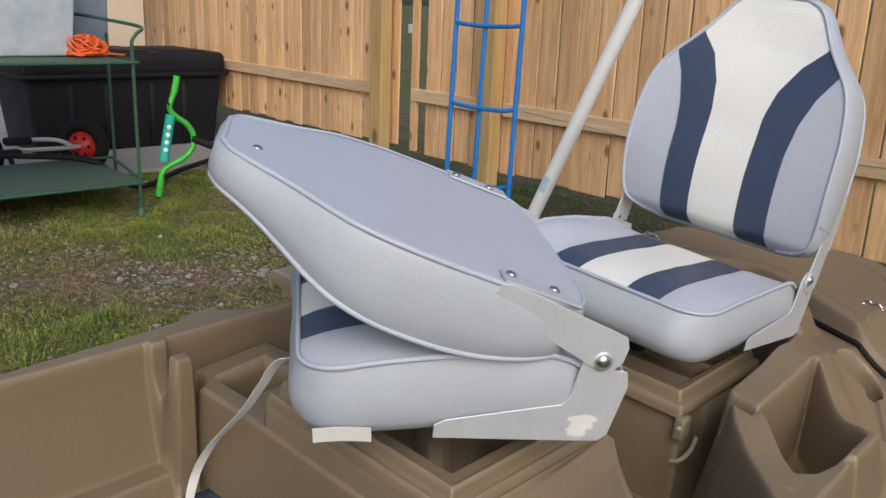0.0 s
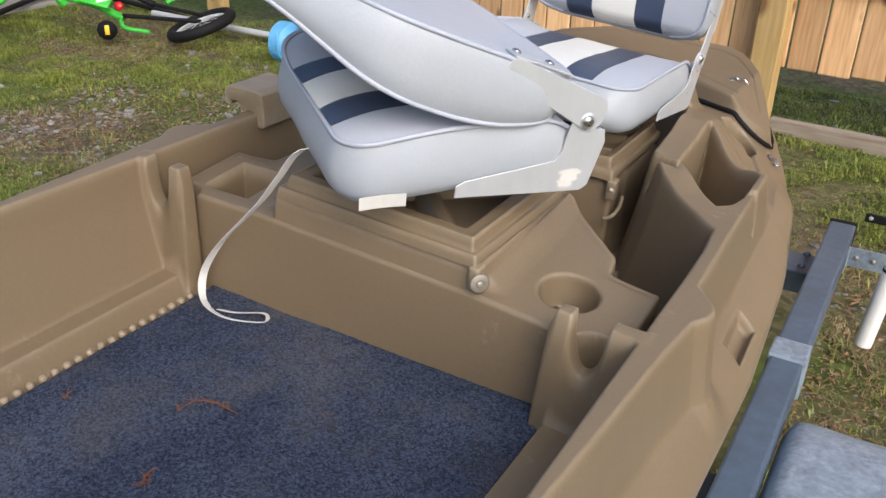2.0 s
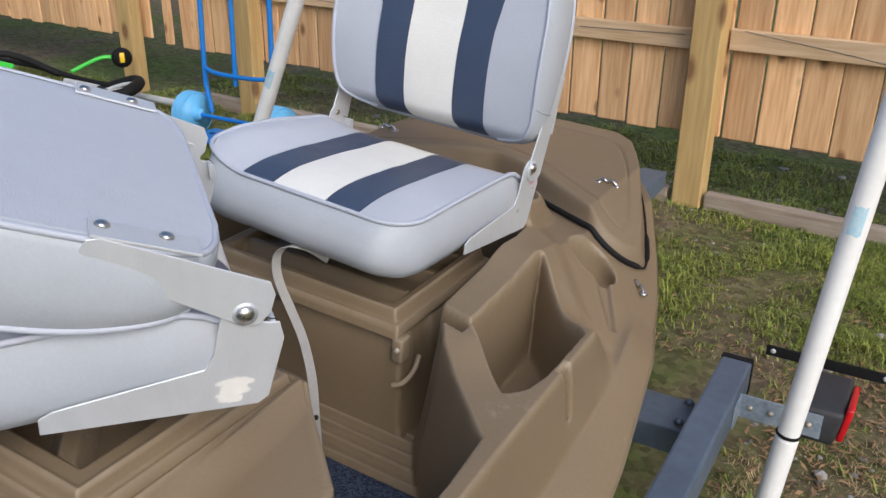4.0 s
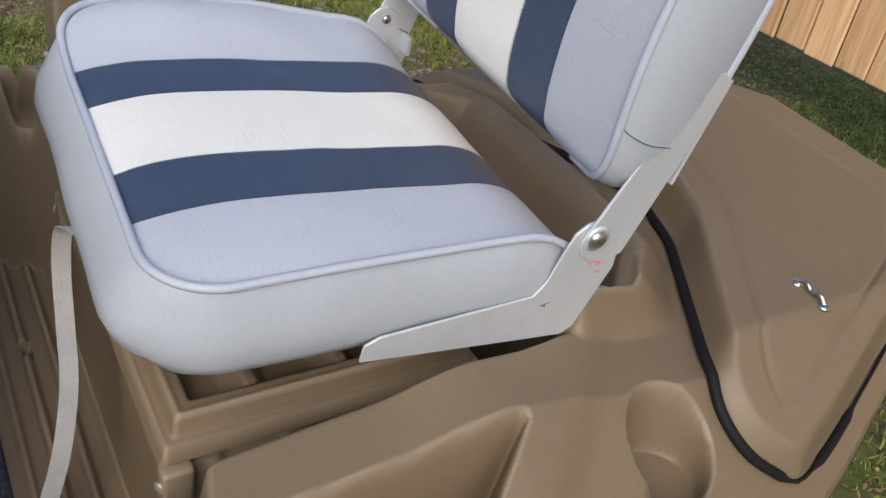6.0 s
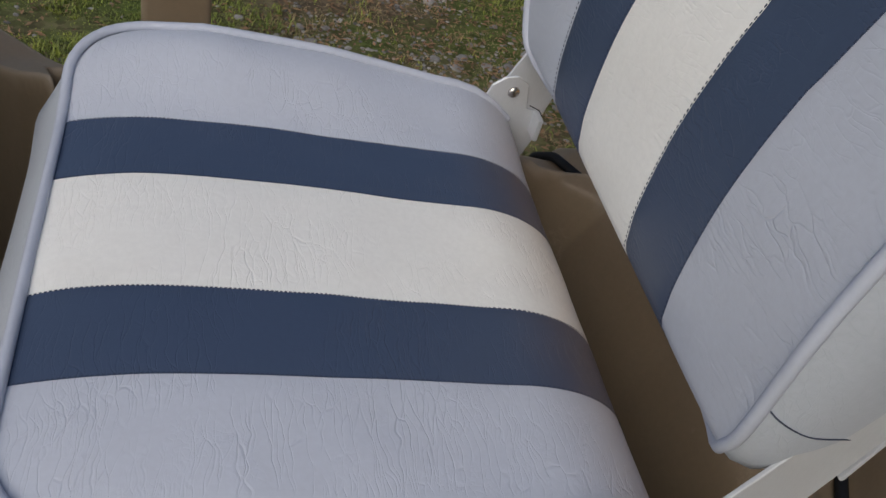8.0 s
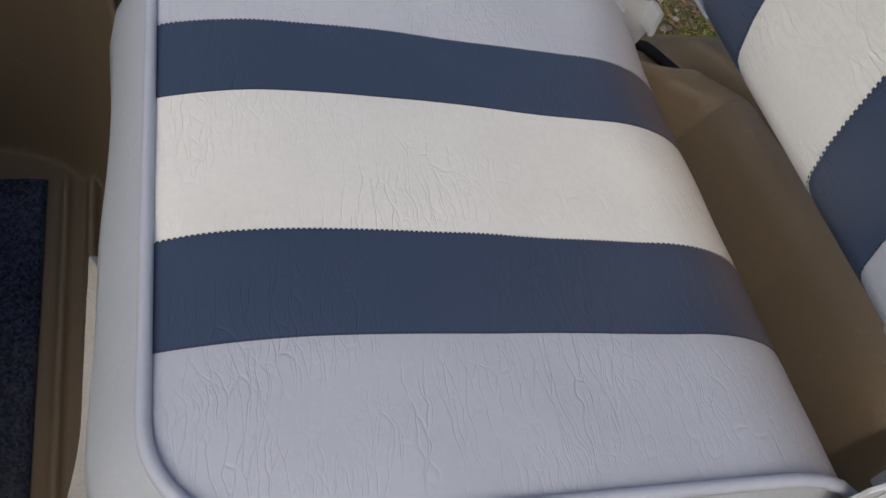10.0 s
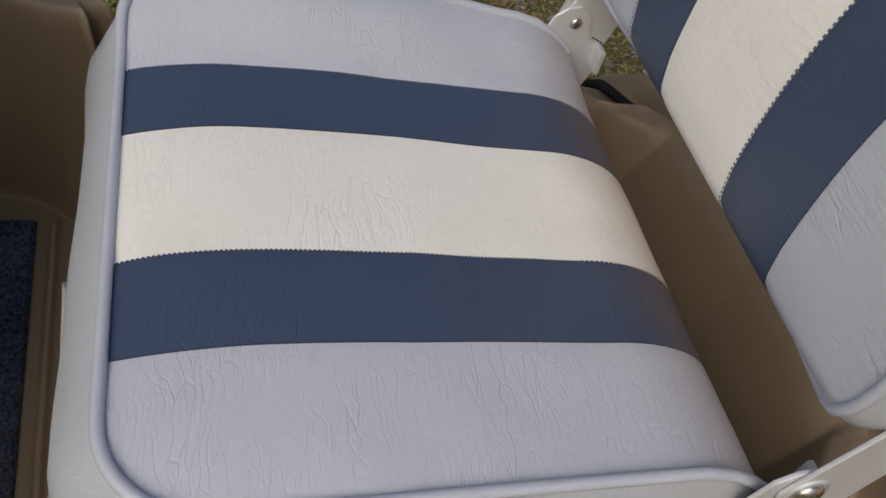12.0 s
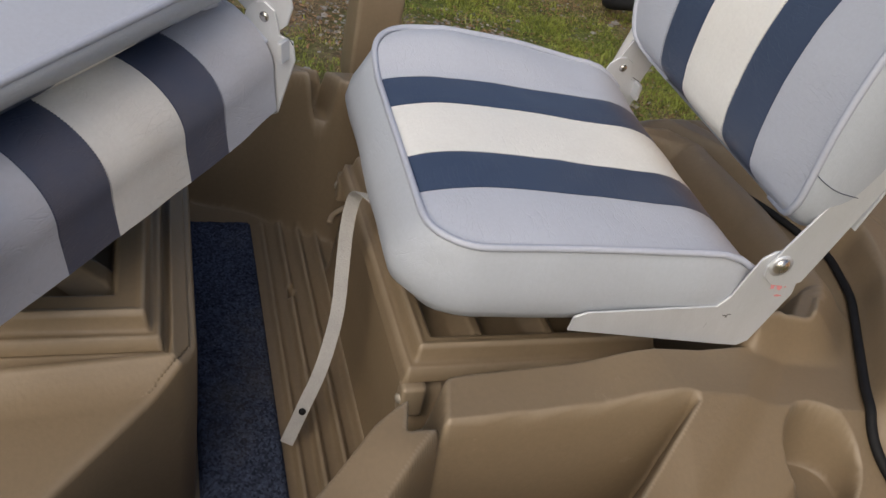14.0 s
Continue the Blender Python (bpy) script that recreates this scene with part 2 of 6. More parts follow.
THREAD = mat("dark_thread", (0.035, 0.045, 0.08), 0.8, vary=0.2)
SMEAR = mat("pale_cyan_paint", (0.36, 0.63, 0.78), 0.5, second=(0.62, 0.75, 0.80), scale=40, fine=160, bump=0)
NEEDLE = mat("rust_brown_needles", (0.17, 0.065, 0.028), 0.8, vary=0.2)


def scuffs(m, colour, low, high, amount, size):
    """Sparse pale rubs and specks."""
    n, l = m.node_tree.nodes, m.node_tree.links
    b = n["Principled BSDF"].inputs["Base Color"]
    src = b.links[0].from_socket
    t = n.new("ShaderNodeTexNoise")
    t.inputs["Scale"].default_value, t.inputs["Detail"].default_value, t.inputs["Roughness"].default_value = size, 12, 0.78
    l.new(n["Texture Coordinate"].outputs["Object"], t.inputs["Vector"])
    r = n.new("ShaderNodeMapRange")
    r.inputs["From Min"].default_value, r.inputs["From Max"].default_value, r.inputs["To Max"].default_value = low, high, amount
    l.new(t.outputs["Fac"], r.inputs["Value"])
    mx = n.new("ShaderNodeMixRGB")
    mx.inputs[2].default_value = (*colour, 1)
    l.new(r.outputs[0], mx.inputs[0])
    l.new(src, mx.inputs[1])
    l.new(mx.outputs[0], b)
    return m


def knots(m, size, colour):
    """Dark knots with a soft rim, scattered along the boards."""
    n, l = m.node_tree.nodes, m.node_tree.links
    b = n["Principled BSDF"].inputs["Base Color"]
    src = b.links[0].from_socket
    sc = n.new("ShaderNodeVectorMath")
    sc.operation = "MULTIPLY"
    sc.inputs[1].default_value = (1.0, 1.0, 0.55)
    l.new(n["Vector Math"].outputs[0], sc.inputs[0])
    v = n.new("ShaderNodeTexVoronoi")
    v.inputs["Scale"].default_value = size
    l.new(sc.outputs[0], v.inputs["Vector"])
    r = n.new("ShaderNodeMapRange")
    r.inputs["From Min"].default_value, r.inputs["From Max"].default_value = 0.09, 0.19
    r.inputs["To Min"].default_value, r.inputs["To Max"].default_value = 0.85, 0.0
    l.new(v.outputs["Distance"], r.inputs["Value"])
    mx = n.new("ShaderNodeMixRGB")
    mx.inputs[2].default_value = (*colour, 1)
    l.new(r.outputs[0], mx.inputs[0])
    l.new(src, mx.inputs[1])
    l.new(mx.outputs[0], b)
    return m


def island_tint(m, amount=0.35):
    """Each loose piece of a joined mesh takes its own shade."""
    n, l = m.node_tree.nodes, m.node_tree.links
    g = n.new("ShaderNodeNewGeometry")
    r = n.new("ShaderNodeMapRange")
    r.inputs["To Min"].default_value, r.inputs["To Max"].default_value = 1 - amount, 1 + amount
    l.new(g.outputs["Random Per Island"], r.inputs["Value"])
    b = n["Principled BSDF"].inputs["Base Color"]
    src = b.links[0].from_socket
    mx = n.new("ShaderNodeMixRGB")
    mx.blend_type, mx.inputs[0].default_value = "MULTIPLY", 1.0
    l.new(src, mx.inputs[1])
    l.new(r.outputs[0], mx.inputs[2])
    l.new(mx.outputs[0], b)
    return m


knots(CEDAR, 7.0, (0.15, 0.06, 0.022))
knots(POST, 4.5, (0.16, 0.075, 0.03))
scuffs(PLASTIC, (0.40, 0.34, 0.26), 0.62, 0.76, 0.6, 7.0)
scuffs(PLASTIC, (0.11, 0.075, 0.042), 0.60, 0.78, 0.5, 5.0)


def scuffed_edge_highlights(m, colour, amount):
    """Raised edges are tinted paler, unevenly: edge highlights put into the colour, with scuffs."""
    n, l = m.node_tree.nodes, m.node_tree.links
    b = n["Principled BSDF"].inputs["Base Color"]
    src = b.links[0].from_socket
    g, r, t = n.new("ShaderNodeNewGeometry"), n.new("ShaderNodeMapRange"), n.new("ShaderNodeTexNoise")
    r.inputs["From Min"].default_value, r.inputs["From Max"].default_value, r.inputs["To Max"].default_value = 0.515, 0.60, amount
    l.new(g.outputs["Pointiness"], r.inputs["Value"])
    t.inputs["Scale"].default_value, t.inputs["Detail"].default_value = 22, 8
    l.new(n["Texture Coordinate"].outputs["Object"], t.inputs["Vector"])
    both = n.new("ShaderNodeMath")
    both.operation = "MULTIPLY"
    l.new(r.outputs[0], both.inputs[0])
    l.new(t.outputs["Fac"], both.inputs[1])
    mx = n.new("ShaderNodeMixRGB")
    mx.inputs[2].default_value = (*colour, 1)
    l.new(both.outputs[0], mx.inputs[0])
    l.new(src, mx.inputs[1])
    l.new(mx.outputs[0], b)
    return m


# pale edge highlights painted into the plastic's colour, together with scuffing
scuffed_edge_highlights(PLASTIC, (0.42, 0.35, 0.26), 0.9)
scuffs(PALEGREY, (0.24, 0.24, 0.25), 0.69, 0.80, 0.7, 14.0)
scuffs(GREY, (0.24, 0.24, 0.25), 0.70, 0.80, 0.7, 14.0)
scuffs(GALV, (0.55, 0.60, 0.66), 0.52, 0.66, 0.55, 38)
island_tint(STONE, 0.5)
GRASS = island_tint(mat("grass_blade", (0.27, 0.30, 0.045), 0.6, second=(0.105, 0.150, 0.025), scale=1.2, fine=4, bump=0), 0.55)
LITTER = mat("wet_leaf_litter", (0.045, 0.03, 0.022), 0.8, second=(0.09, 0.06, 0.04), scale=30, fine=90, bump=0)
LEAF = island_tint(mat("dead_leaf", (0.30, 0.185, 0.10), 0.85, second=(0.16, 0.09, 0.045), scale=3, fine=9, bump=0), 0.5)
STRAW = island_tint(mat("dry_grass", (0.42, 0.33, 0.17), 0.75, second=(0.26, 0.19, 0.10), scale=2, fine=6, bump=0), 0.3)


# ---- mesh helpers ----
def mesh_ob(name, verts, faces, material, parent=None, label="", smooth=True):
    me = bpy.data.meshes.new(name)
    me.from_pydata([tuple(map(float, v)) for v in verts], [], [tuple(map(int, f)) for f in faces])
    me.materials.append(material)
    if smooth:
        me.polygons.foreach_set("use_smooth", [True] * len(me.polygons))
    me.update()
    ob = new(name, me)
    if parent:
        ob.parent = parent
    return tagged(ob, label=label)


def part(name, bm, material, parent=None, label="", smooth=True):
    me = bpy.data.meshes.new(name)
    bmesh.ops.recalc_face_normals(bm, faces=bm.faces)
    bm.to_mesh(me)
    bm.free()
    me.materials.append(material)
    if smooth:
        me.polygons.foreach_set("use_smooth", [True] * len(me.polygons))
    ob = new(name, me)
    if parent:
        ob.parent = parent
    return tagged(ob, label=label)


def thing(name, m, label, category, group="", kind=""):
    ob = new(name)
    ob.matrix_world = m
    ob.empty_display_size = 0.05
    return tagged(ob, label=label, category=category, group=group, kind=kind)


def box_bm(x0, x1, y0, y1, z0, z1, bevel=0.004, seg=2, bm=None):
    b = bmesh.new()
    r = bmesh.ops.create_cube(b, size=1)
    for v in r["verts"]:
        v.co = Vector(((x0 + x1) / 2 + v.co.x * (x1 - x0), (y0 + y1) / 2 + v.co.y * (y1 - y0), (z0 + z1) / 2 + v.co.z * (z1 - z0)))
    if bevel:
        bmesh.ops.bevel(b, geom=list(b.edges), offset=bevel, segments=seg, affect="EDGES", profile=0.6)
    if bm is None:
        return b
    me = bpy.data.meshes.new("tmp")
    b.to_mesh(me)
    b.free()
    bm.from_mesh(me)
    bpy.data.meshes.remove(me)
    return bm


def tube(points, radius, sides=10, closed=False, caps=True):
    """Vertices and faces of a tube along points; radius is a number or one for each point."""
    pts = [Vector(p) for p in points]
    n = len(pts)
    rad = list(radius) if hasattr(radius, "__len__") else [radius] * n
    if caps and not closed:
        # short end rings keep the caps from bending the shading
        e = min(0.0015, (pts[1] - pts[0]).length * 0.2, (pts[-1] - pts[-2]).length * 0.2)
        d0, d1 = (pts[1] - pts[0]).normalized(), (pts[-1] - pts[-2]).normalized()
        pts = [pts[0], pts[0] + d0 * e] + pts[1:-1] + [pts[-1] - d1 * e, pts[-1]]
        rad = [rad[0], rad[0]] + rad[1:-1] + [rad[-1], rad[-1]]
        n = len(pts)
    verts, faces = [], []
    up = None
    for i, p in enumerate(pts):
        a = pts[(i - 1) % n] if closed or i else p
        b = pts[(i + 1) % n] if closed or i < n - 1 else p
        d = (b - a).normalized()
        if up is None:
            up = d.orthogonal().normalized()
        up = (up - d * up.dot(d)).normalized()
        side = d.cross(up)
        for k in range(sides):
            t = 2 * math.pi * k / sides
            verts.append(p + rad[i] * (math.cos(t) * up + math.sin(t) * side))
    for i in range(n if closed else n - 1):
        j = (i + 1) % n
        for k in range(sides):
            q = (k + 1) % sides
            faces.append((i * sides + k, i * sides + q, j * sides + q, j * sides + k))
    if caps and not closed:
        faces.append(tuple(range(sides))[::-1])
        faces.append(tuple((n - 1) * sides + k for k in range(sides)))
    return verts, faces


def tube_ob(name, points, radius, material, parent=None, label="", sides=10, closed=False):
    v, f = tube(points, radius, sides, closed)
    return mesh_ob(name, v, f, material, parent, label)


def smooth_path(points, n=8):
    """A Catmull-Rom line through points."""
    p = [Vector(q) for q in points]
    p = [2 * p[0] - p[1]] + p + [2 * p[-1] - p[-2]]
    out = []
    for i in range(1, len(p) - 2):
        for k in range(n):
            t = k / n
            a, b, c, d = p[i - 1:i + 3]
            out.append(0.5 * (2 * b + (c - a) * t + (2 * a - 5 * b + 4 * c - d) * t * t + (3 * b - a - 3 * c + d) * t ** 3))
    return out + [p[-2]]


def grid_faces(rows, cols, offset=0, flip=False):
    f = []
    for i in range(rows - 1):
        for j in range(cols - 1):
            a = offset + i * cols + j
            q = (a, a + 1, a + cols + 1, a + cols)
            f.append(q[::-1] if flip else q)
    return f


def dome(bm, centre, axis, radius, height):
    """A rounded bolt or rivet head."""
    a = Vector(axis).normalized()
    q = a.to_track_quat("Z", "Y").to_matrix()
    rings = []
    for t in (0, 0.35, 0.7, 0.92):
        ring = []
        r, h = radius * math.cos(t * math.pi / 2), height * math.sin(t * math.pi / 2)
        for k in range(14):
            p = Vector((r * math.cos(k * math.pi / 7), r * math.sin(k * math.pi / 7), h))
            ring.append(bm.verts.new(Vector(centre) + q @ p))
        rings.append(ring)
    for lo, hi in zip(rings, rings[1:]):
        for k in range(14):
            bm.faces.new((lo[k], lo[(k + 1) % 14], hi[(k + 1) % 14], hi[k]))
    bm.faces.new(rings[-1])
    bm.faces.new(rings[0][::-1])
    return bm


def plate(outline, axis, at, thick, bevel=0.0007):
    """A flat plate cut to an outline: axis x takes (y, z) pairs, axis z takes (x, y) pairs."""
    bm = bmesh.new()
    vs = []
    for a, b in outline:
        vs.append(bm.verts.new((at, a, b) if axis == "x" else (a, at, b) if axis == "y" else (a, b, at)))
    f = bm.faces.new(vs)
    r = bmesh.ops.extrude_face_region(bm, geom=[f])
    d = Vector((thick, 0, 0) if axis == "x" else (0, thick, 0) if axis == "y" else (0, 0, thick))
    bmesh.ops.translate(bm, verts=[g for g in r["geom"] if isinstance(g, bmesh.types.BMVert)], vec=d)
    if bevel:
        bmesh.ops.bevel(bm, geom=list(bm.edges), offset=bevel, segments=1, affect="EDGES")
    return bm


BOAT = pose(0.0331, -0.0177, 0.5367, 0.16, 3.99, 4.47)
FRONT_SEAT = Matrix(((0.99542, -0.04, 0.08684, 0.0001), (0.03954, 0.99919, 0.00705, 1.051), (-0.08705, -0.00359, 0.9962, 0.872), (0, 0, 0, 1)))
REAR_SEAT = Matrix(((0.83342, 0.54905, 0.06298, 0.1376), (-0.54313, 0.83479, -0.09023, 0.3673), (-0.10211, 0.041, 0.99393, 0.9452), (0, 0, 0, 1)))
BOAT_SIZE = (0.8217, 0.8338, 0.821)
SEAT_SIZE = (0.974, 0.974, 0.974)


def true_size(ob, size):
    """Bring a thing that was drawn in its own units to metres."""
    m = Matrix.Diagonal((*size, 1))
    done = set()
    for o in [ob] + list(ob.children_recursive):
        if o.type == "MESH" and o.data.name not in done:
            done.add(o.data.name)
            o.data.transform(m)
        if o is not ob:
            o.location = [a * b for a, b in zip(o.location, size)]
    return ob


def sm(d, width):
    """1 where d is below zero, 0 above, with an S-shaped edge of that width."""
    t = np.clip(0.5 - d / width, 0, 1)
    return t * t * (3 - 2 * t)


def lerp(a, b, m):
    return a + (b - a) * m


def seg_poly(u, v, pts):
    """Signed distance to a polygon (below zero inside)."""
    d2 = np.full(u.shape, 1e9)
    inside = np.zeros(u.shape, bool)
    n = len(pts)
    for i in range(n):
        (x0, y0), (x1, y1) = pts[i], pts[(i + 1) % n]
        ex, ey = x1 - x0, y1 - y0
        t = np.clip(((u - x0) * ex + (v - y0) * ey) / (ex * ex + ey * ey), 0, 1)
        d2 = np.minimum(d2, (u - x0 - t * ex) ** 2 + (v - y0 - t * ey) ** 2)
        cond = ((y0 > v) != (y1 > v)) & (u < (x1 - x0) * (v - y0) / (y1 - y0 + 1e-12) + x0)
        inside ^= cond
    d = np.sqrt(d2)
    return np.where(inside, -d, d)


# ---- ground ----
def ground_height(x, y):
    return 0.03 * noise.noise((x * 0.5, y * 0.5, 0.3)) + 0.012 * noise.noise((x * 2.3, y * 2.3, 5.0))


def build_ground():
    vs, fs = [], []
    near_n = 120
    xs = np.linspace(-9, 5, near_n)
    ys = np.linspace(-5, 7, near_n)
    for y in ys:
        for x in xs:
            vs.append((x, y, ground_height(x, y)))
    fs = grid_faces(near_n, near_n)
    # the same sheet goes on to the horizon
    ring = [i for i in range(near_n)] + [i * near_n + near_n - 1 for i in range(1, near_n)]
    ring += [(near_n - 1) * near_n + i for i in range(near_n - 2, -1, -1)] + [i * near_n for i in range(near_n - 2, 0, -1)]
    c = Vector((-2, 1))
    outer = []
    for i in ring:
        d = (Vector(vs[i][:2]) - c).normalized() * 400
        outer.append(len(vs))
        vs.append((c.x + d.x, c.y + d.y, 0))
    for k in range(len(ring)):
        q = (k + 1) % len(ring)
        fs.append((ring[q], ring[k], outer[k], outer[q]))
    m = mat("earth_and_gravel", (0.185, 0.145, 0.095), 0.95, second=(0.085, 0.066, 0.043), scale=2.2, fine=50, bump=0.9, bump_scale=45, spec=0.15)
    n, l = m.node_tree.nodes, m.node_tree.links
    base = n["Principled BSDF"].inputs["Base Color"]
    src = base.links[0].from_socket
    co = n["Texture Coordinate"]
    g1 = n.new("ShaderNodeTexNoise")
    g1.inputs["Scale"].default_value, g1.inputs["Detail"].default_value, g1.inputs["Roughness"].default_value = 0.9, 9, 0.68
    l.new(co.outputs["Object"], g1.inputs["Vector"])
    r = n.new("ShaderNodeMapRange")
    r.inputs["From Min"].default_value, r.inputs["From Max"].default_value = 0.42, 0.56
    l.new(g1.outputs["Fac"], r.inputs["Value"])
    mx = n.new("ShaderNodeMixRGB")
    mx.inputs[2].default_value = (0.085, 0.108, 0.03, 1)
    l.new(r.outputs[0], mx.inputs[0])
    l.new(src, mx.inputs[1])
    v = n.new("ShaderNodeTexVoronoi")
    v.inputs["Scale"].default_value = 38
    l.new(co.outputs["Object"], v.inputs["Vector"])
    peb = n.new("ShaderNodeMixRGB")
    peb.blend_type, peb.inputs[0].default_value = "OVERLAY", 0.35
    l.new(mx.outputs[0], peb.inputs[1])
    grey = n.new("ShaderNodeSeparateColor")
    l.new(v.outputs["Color"], grey.inputs[0])
    l.new(grey.outputs[0], peb.inputs[2])
    l.new(peb.outputs[0], base)
    ob = mesh_ob("ground", vs, fs, m)
    tagged(ob, "patchy lawn with bare earth and gravel", "ground", kind="structure")


build_ground()


# ---- boat ----
def half_width(v):
    return np.interp(v, [-1.35, -0.5, 0.0, 0.4, 0.85, 1.2, 1.5, 1.7, 1.9, 2.1, 2.24, 2.33], [0.725, 0.75, 0.76, 0.765, 0.74, 0.683, 0.60, 0.53, 0.45, 0.37, 0.305, 0.21])


def inner_edge(v):
    return np.interp(v, [-1.35, 0.30, 0.42, 0.54, 0.72, 0.79, 0.83, 1.0, 1.2, 1.3], [0.60, 0.60, 0.598, 0.588, 0.41, 0.365, 0.348, 0.335, 0.32, 0.30])


def outer_edge(v):
    return np.interp(v, [-1.35, -0.43, -0.24, 0.0, 0.13, 0.165, 0.19, 0.215, 0.27, 0.54, 0.93, 1.05, 1.3, 2.3], [0.60, 0.628, 0.641, 0.655, 0.668, 0.688, 0.692, 0.684, 0.640, 0.632, 0.625, 0.615, 0.58, 0.2])


def deck_height(u, v):
    a = np.abs(u)
    fore = 0.262 - 0.17 * np.clip(v - 1.12, 0, 2) - 0.75 * np.clip(a - 0.41, 0, 1)
    # the coaming stands a little proud of the foredeck, with a soft fold between them
    fold = (a - 0.209) * 0.719 + (v - 1.456) * 0.695
    fore = fore + 0.014 * sm(fold, 0.05) * sm(np.abs(v - 1.25) - 0.22, 0.12)
    rim = 0.235 + 0.03 * sm(a - 0.50, 0.12) * sm(0.70 - v, 0.12)
    return lerp(fore, rim, sm(v - 1.02, 0.16))


FLOOR = -0.09


def hull_height(u, v):
    a = np.abs(u)
    E = half_width(v)
    fl_in = np.interp(v, [-1.4, 0.6, 1.0, 1.3, 2.3], [0.055, 0.055, 0.09, 0.135, 0.09])
    fl_out = np.interp(v, [-1.4, 0.6, 1.0, 1.3, 2.3], [-0.03, -0.02, 0.03, 0.095, 0.07])
    o = outer_edge(v)
    h = fl_in + (fl_out - fl_in) * np.clip((a - o - 0.03) / (E - o - 0.03 + 1e-6), 0, 1) ** 1.4
    # ahead of the well the deck runs out to the edge
    h = lerp(h, deck_height(u, v), sm(1.22 - v, 0.30))
    # carrying slot in the flange
    h = h - 0.036 * sm(np.maximum(np.abs(a - (o + 0.078)) - 0.02, np.abs(v - 0.49) - 0.078), 0.012)
    top = deck_height(u, v)
    h = lerp(h, top, sm(a - o - 0.014, 0.04))
    # groove in the outer wall beside the pocket
    h = lerp(h, np.minimum(h, 0.12), sm(np.maximum(np.abs(a - (o + 0.004)) - 0.012, np.abs(v - 0.80) - 0.012), 0.014))
    # the well
    # the far coaming stands further out than the near one
    i = inner_edge(v) + np.where(u < 0, 0.08 * sm(0.62 - v, 0.16), 0.0)
    af = np.where(u < 0, a - 0.08, a)
    d = np.maximum(np.maximum(a - i, v - 1.285), -1.22 - v)
    well = np.where(v < 0.02, lerp(np.where(u < 0, -0.033, -0.008), FLOOR, sm(a - np.where(u < 0, 0.478, 0.452), 0.030)), FLOOR)
    slope = lerp(top - 0.03, well, np.clip(-d / np.interp(v, [-1.3, 0.0, 0.1, 1.3], [0.06, 0.06, 0.05, 0.035]), 0, 1) ** 0.8)
    h = lerp(h, slope, sm(d, 0.014))
    # fork beside the seat box: an upright peg, a round notch, then the rim
    q = np.where(u > 0, a + 0.030, a)
    notch = np.clip(1 - ((q - 0.546) / 0.036) ** 2, 0, 1)
    fh = 0.238 - 0.118 * np.sqrt(notch) - 0.33 * np.clip(0.482 - q, 0, 0.03) * 8
    fd = np.maximum(np.abs(v - 0.026) - 0.022 + 0.05 * (h > 0.5), np.maximum(0.466 - q, a - 0.62))
    h = lerp(h, np.maximum(h, fh), sm(fd, 0.012))
    # a saddle across the wall's top where the well narrows
    h = lerp(h, np.minimum(h, 0.172), sm(np.maximum(np.abs(v - 0.788 + 0.25 * (af - 0.385)) - 0.017, np.maximum(af - 0.428, 0.33 - af)), 0.016))
    # pocket in the side deck
    pk = seg_poly(af, v, ((0.432, 0.80), (0.565, 0.672), (0.588, 0.70), (0.60, 0.76), (0.60, 0.93), (0.415, 1.14)))
    h = lerp(h, 0.03 + 0.0 * h, sm(pk + 0.004, 0.023))
    # teardrop cup in the foredeck, with a drain groove
    cup = np.hypot((a - 0.462) / 1.0, (v - 1.356) / 1.1) - 0.058
    h = lerp(h, 0.10 + 0.0 * h, sm(cup, 0.012))
    gr = seg_poly(a, v, ((0.49, 1.31), (0.52, 1.33), (0.595, 1.18), (0.585, 1.17)))
    h = lerp(h, h - 0.014, sm(gr, 0.014))
    # the well runs on under the seat's back, up a steep wall to a crest
    crest = np.interp(u, [-0.36, -0.29, -0.235, 0.0, 0.2, 0.27, 0.32], [1.39, 1.425, 1.500, 1.512, 1.490, 1.42, 1.375])
    below = crest - v
    h = h + 0.078 * sm(v - crest - 0.055, 0.13) * sm(1.30 - v, 0.02) * sm(a - 0.30, 0.05)
    rise = np.maximum(FLOOR, 0.276 - 0.35 * np.clip(below, 0, 0.03) - 2.0 * np.clip(below - 0.03, 0, 1))
    h = lerp(h, np.minimum(h, rise), sm(np.maximum(a - 0.285, np.maximum(-below, 1.24 - v)), 0.012))
    # ribs along the floor of the middle well
    ribs = 0.015 * np.clip(np.sin(v * 2 * np.pi / 0.036), 0, 1) * sm(np.abs(v - 0.763) - 0.07, 0.02) * sm(a - 0.45, 0.04)
    ribs = ribs - 0.03 * sm(np.maximum(np.abs(u + 0.217) - 0.016, np.abs(v - 0.732) - 0.006), 0.006)
    h = h + np.where(h < FLOOR + 0.01, ribs, 0)
    return h


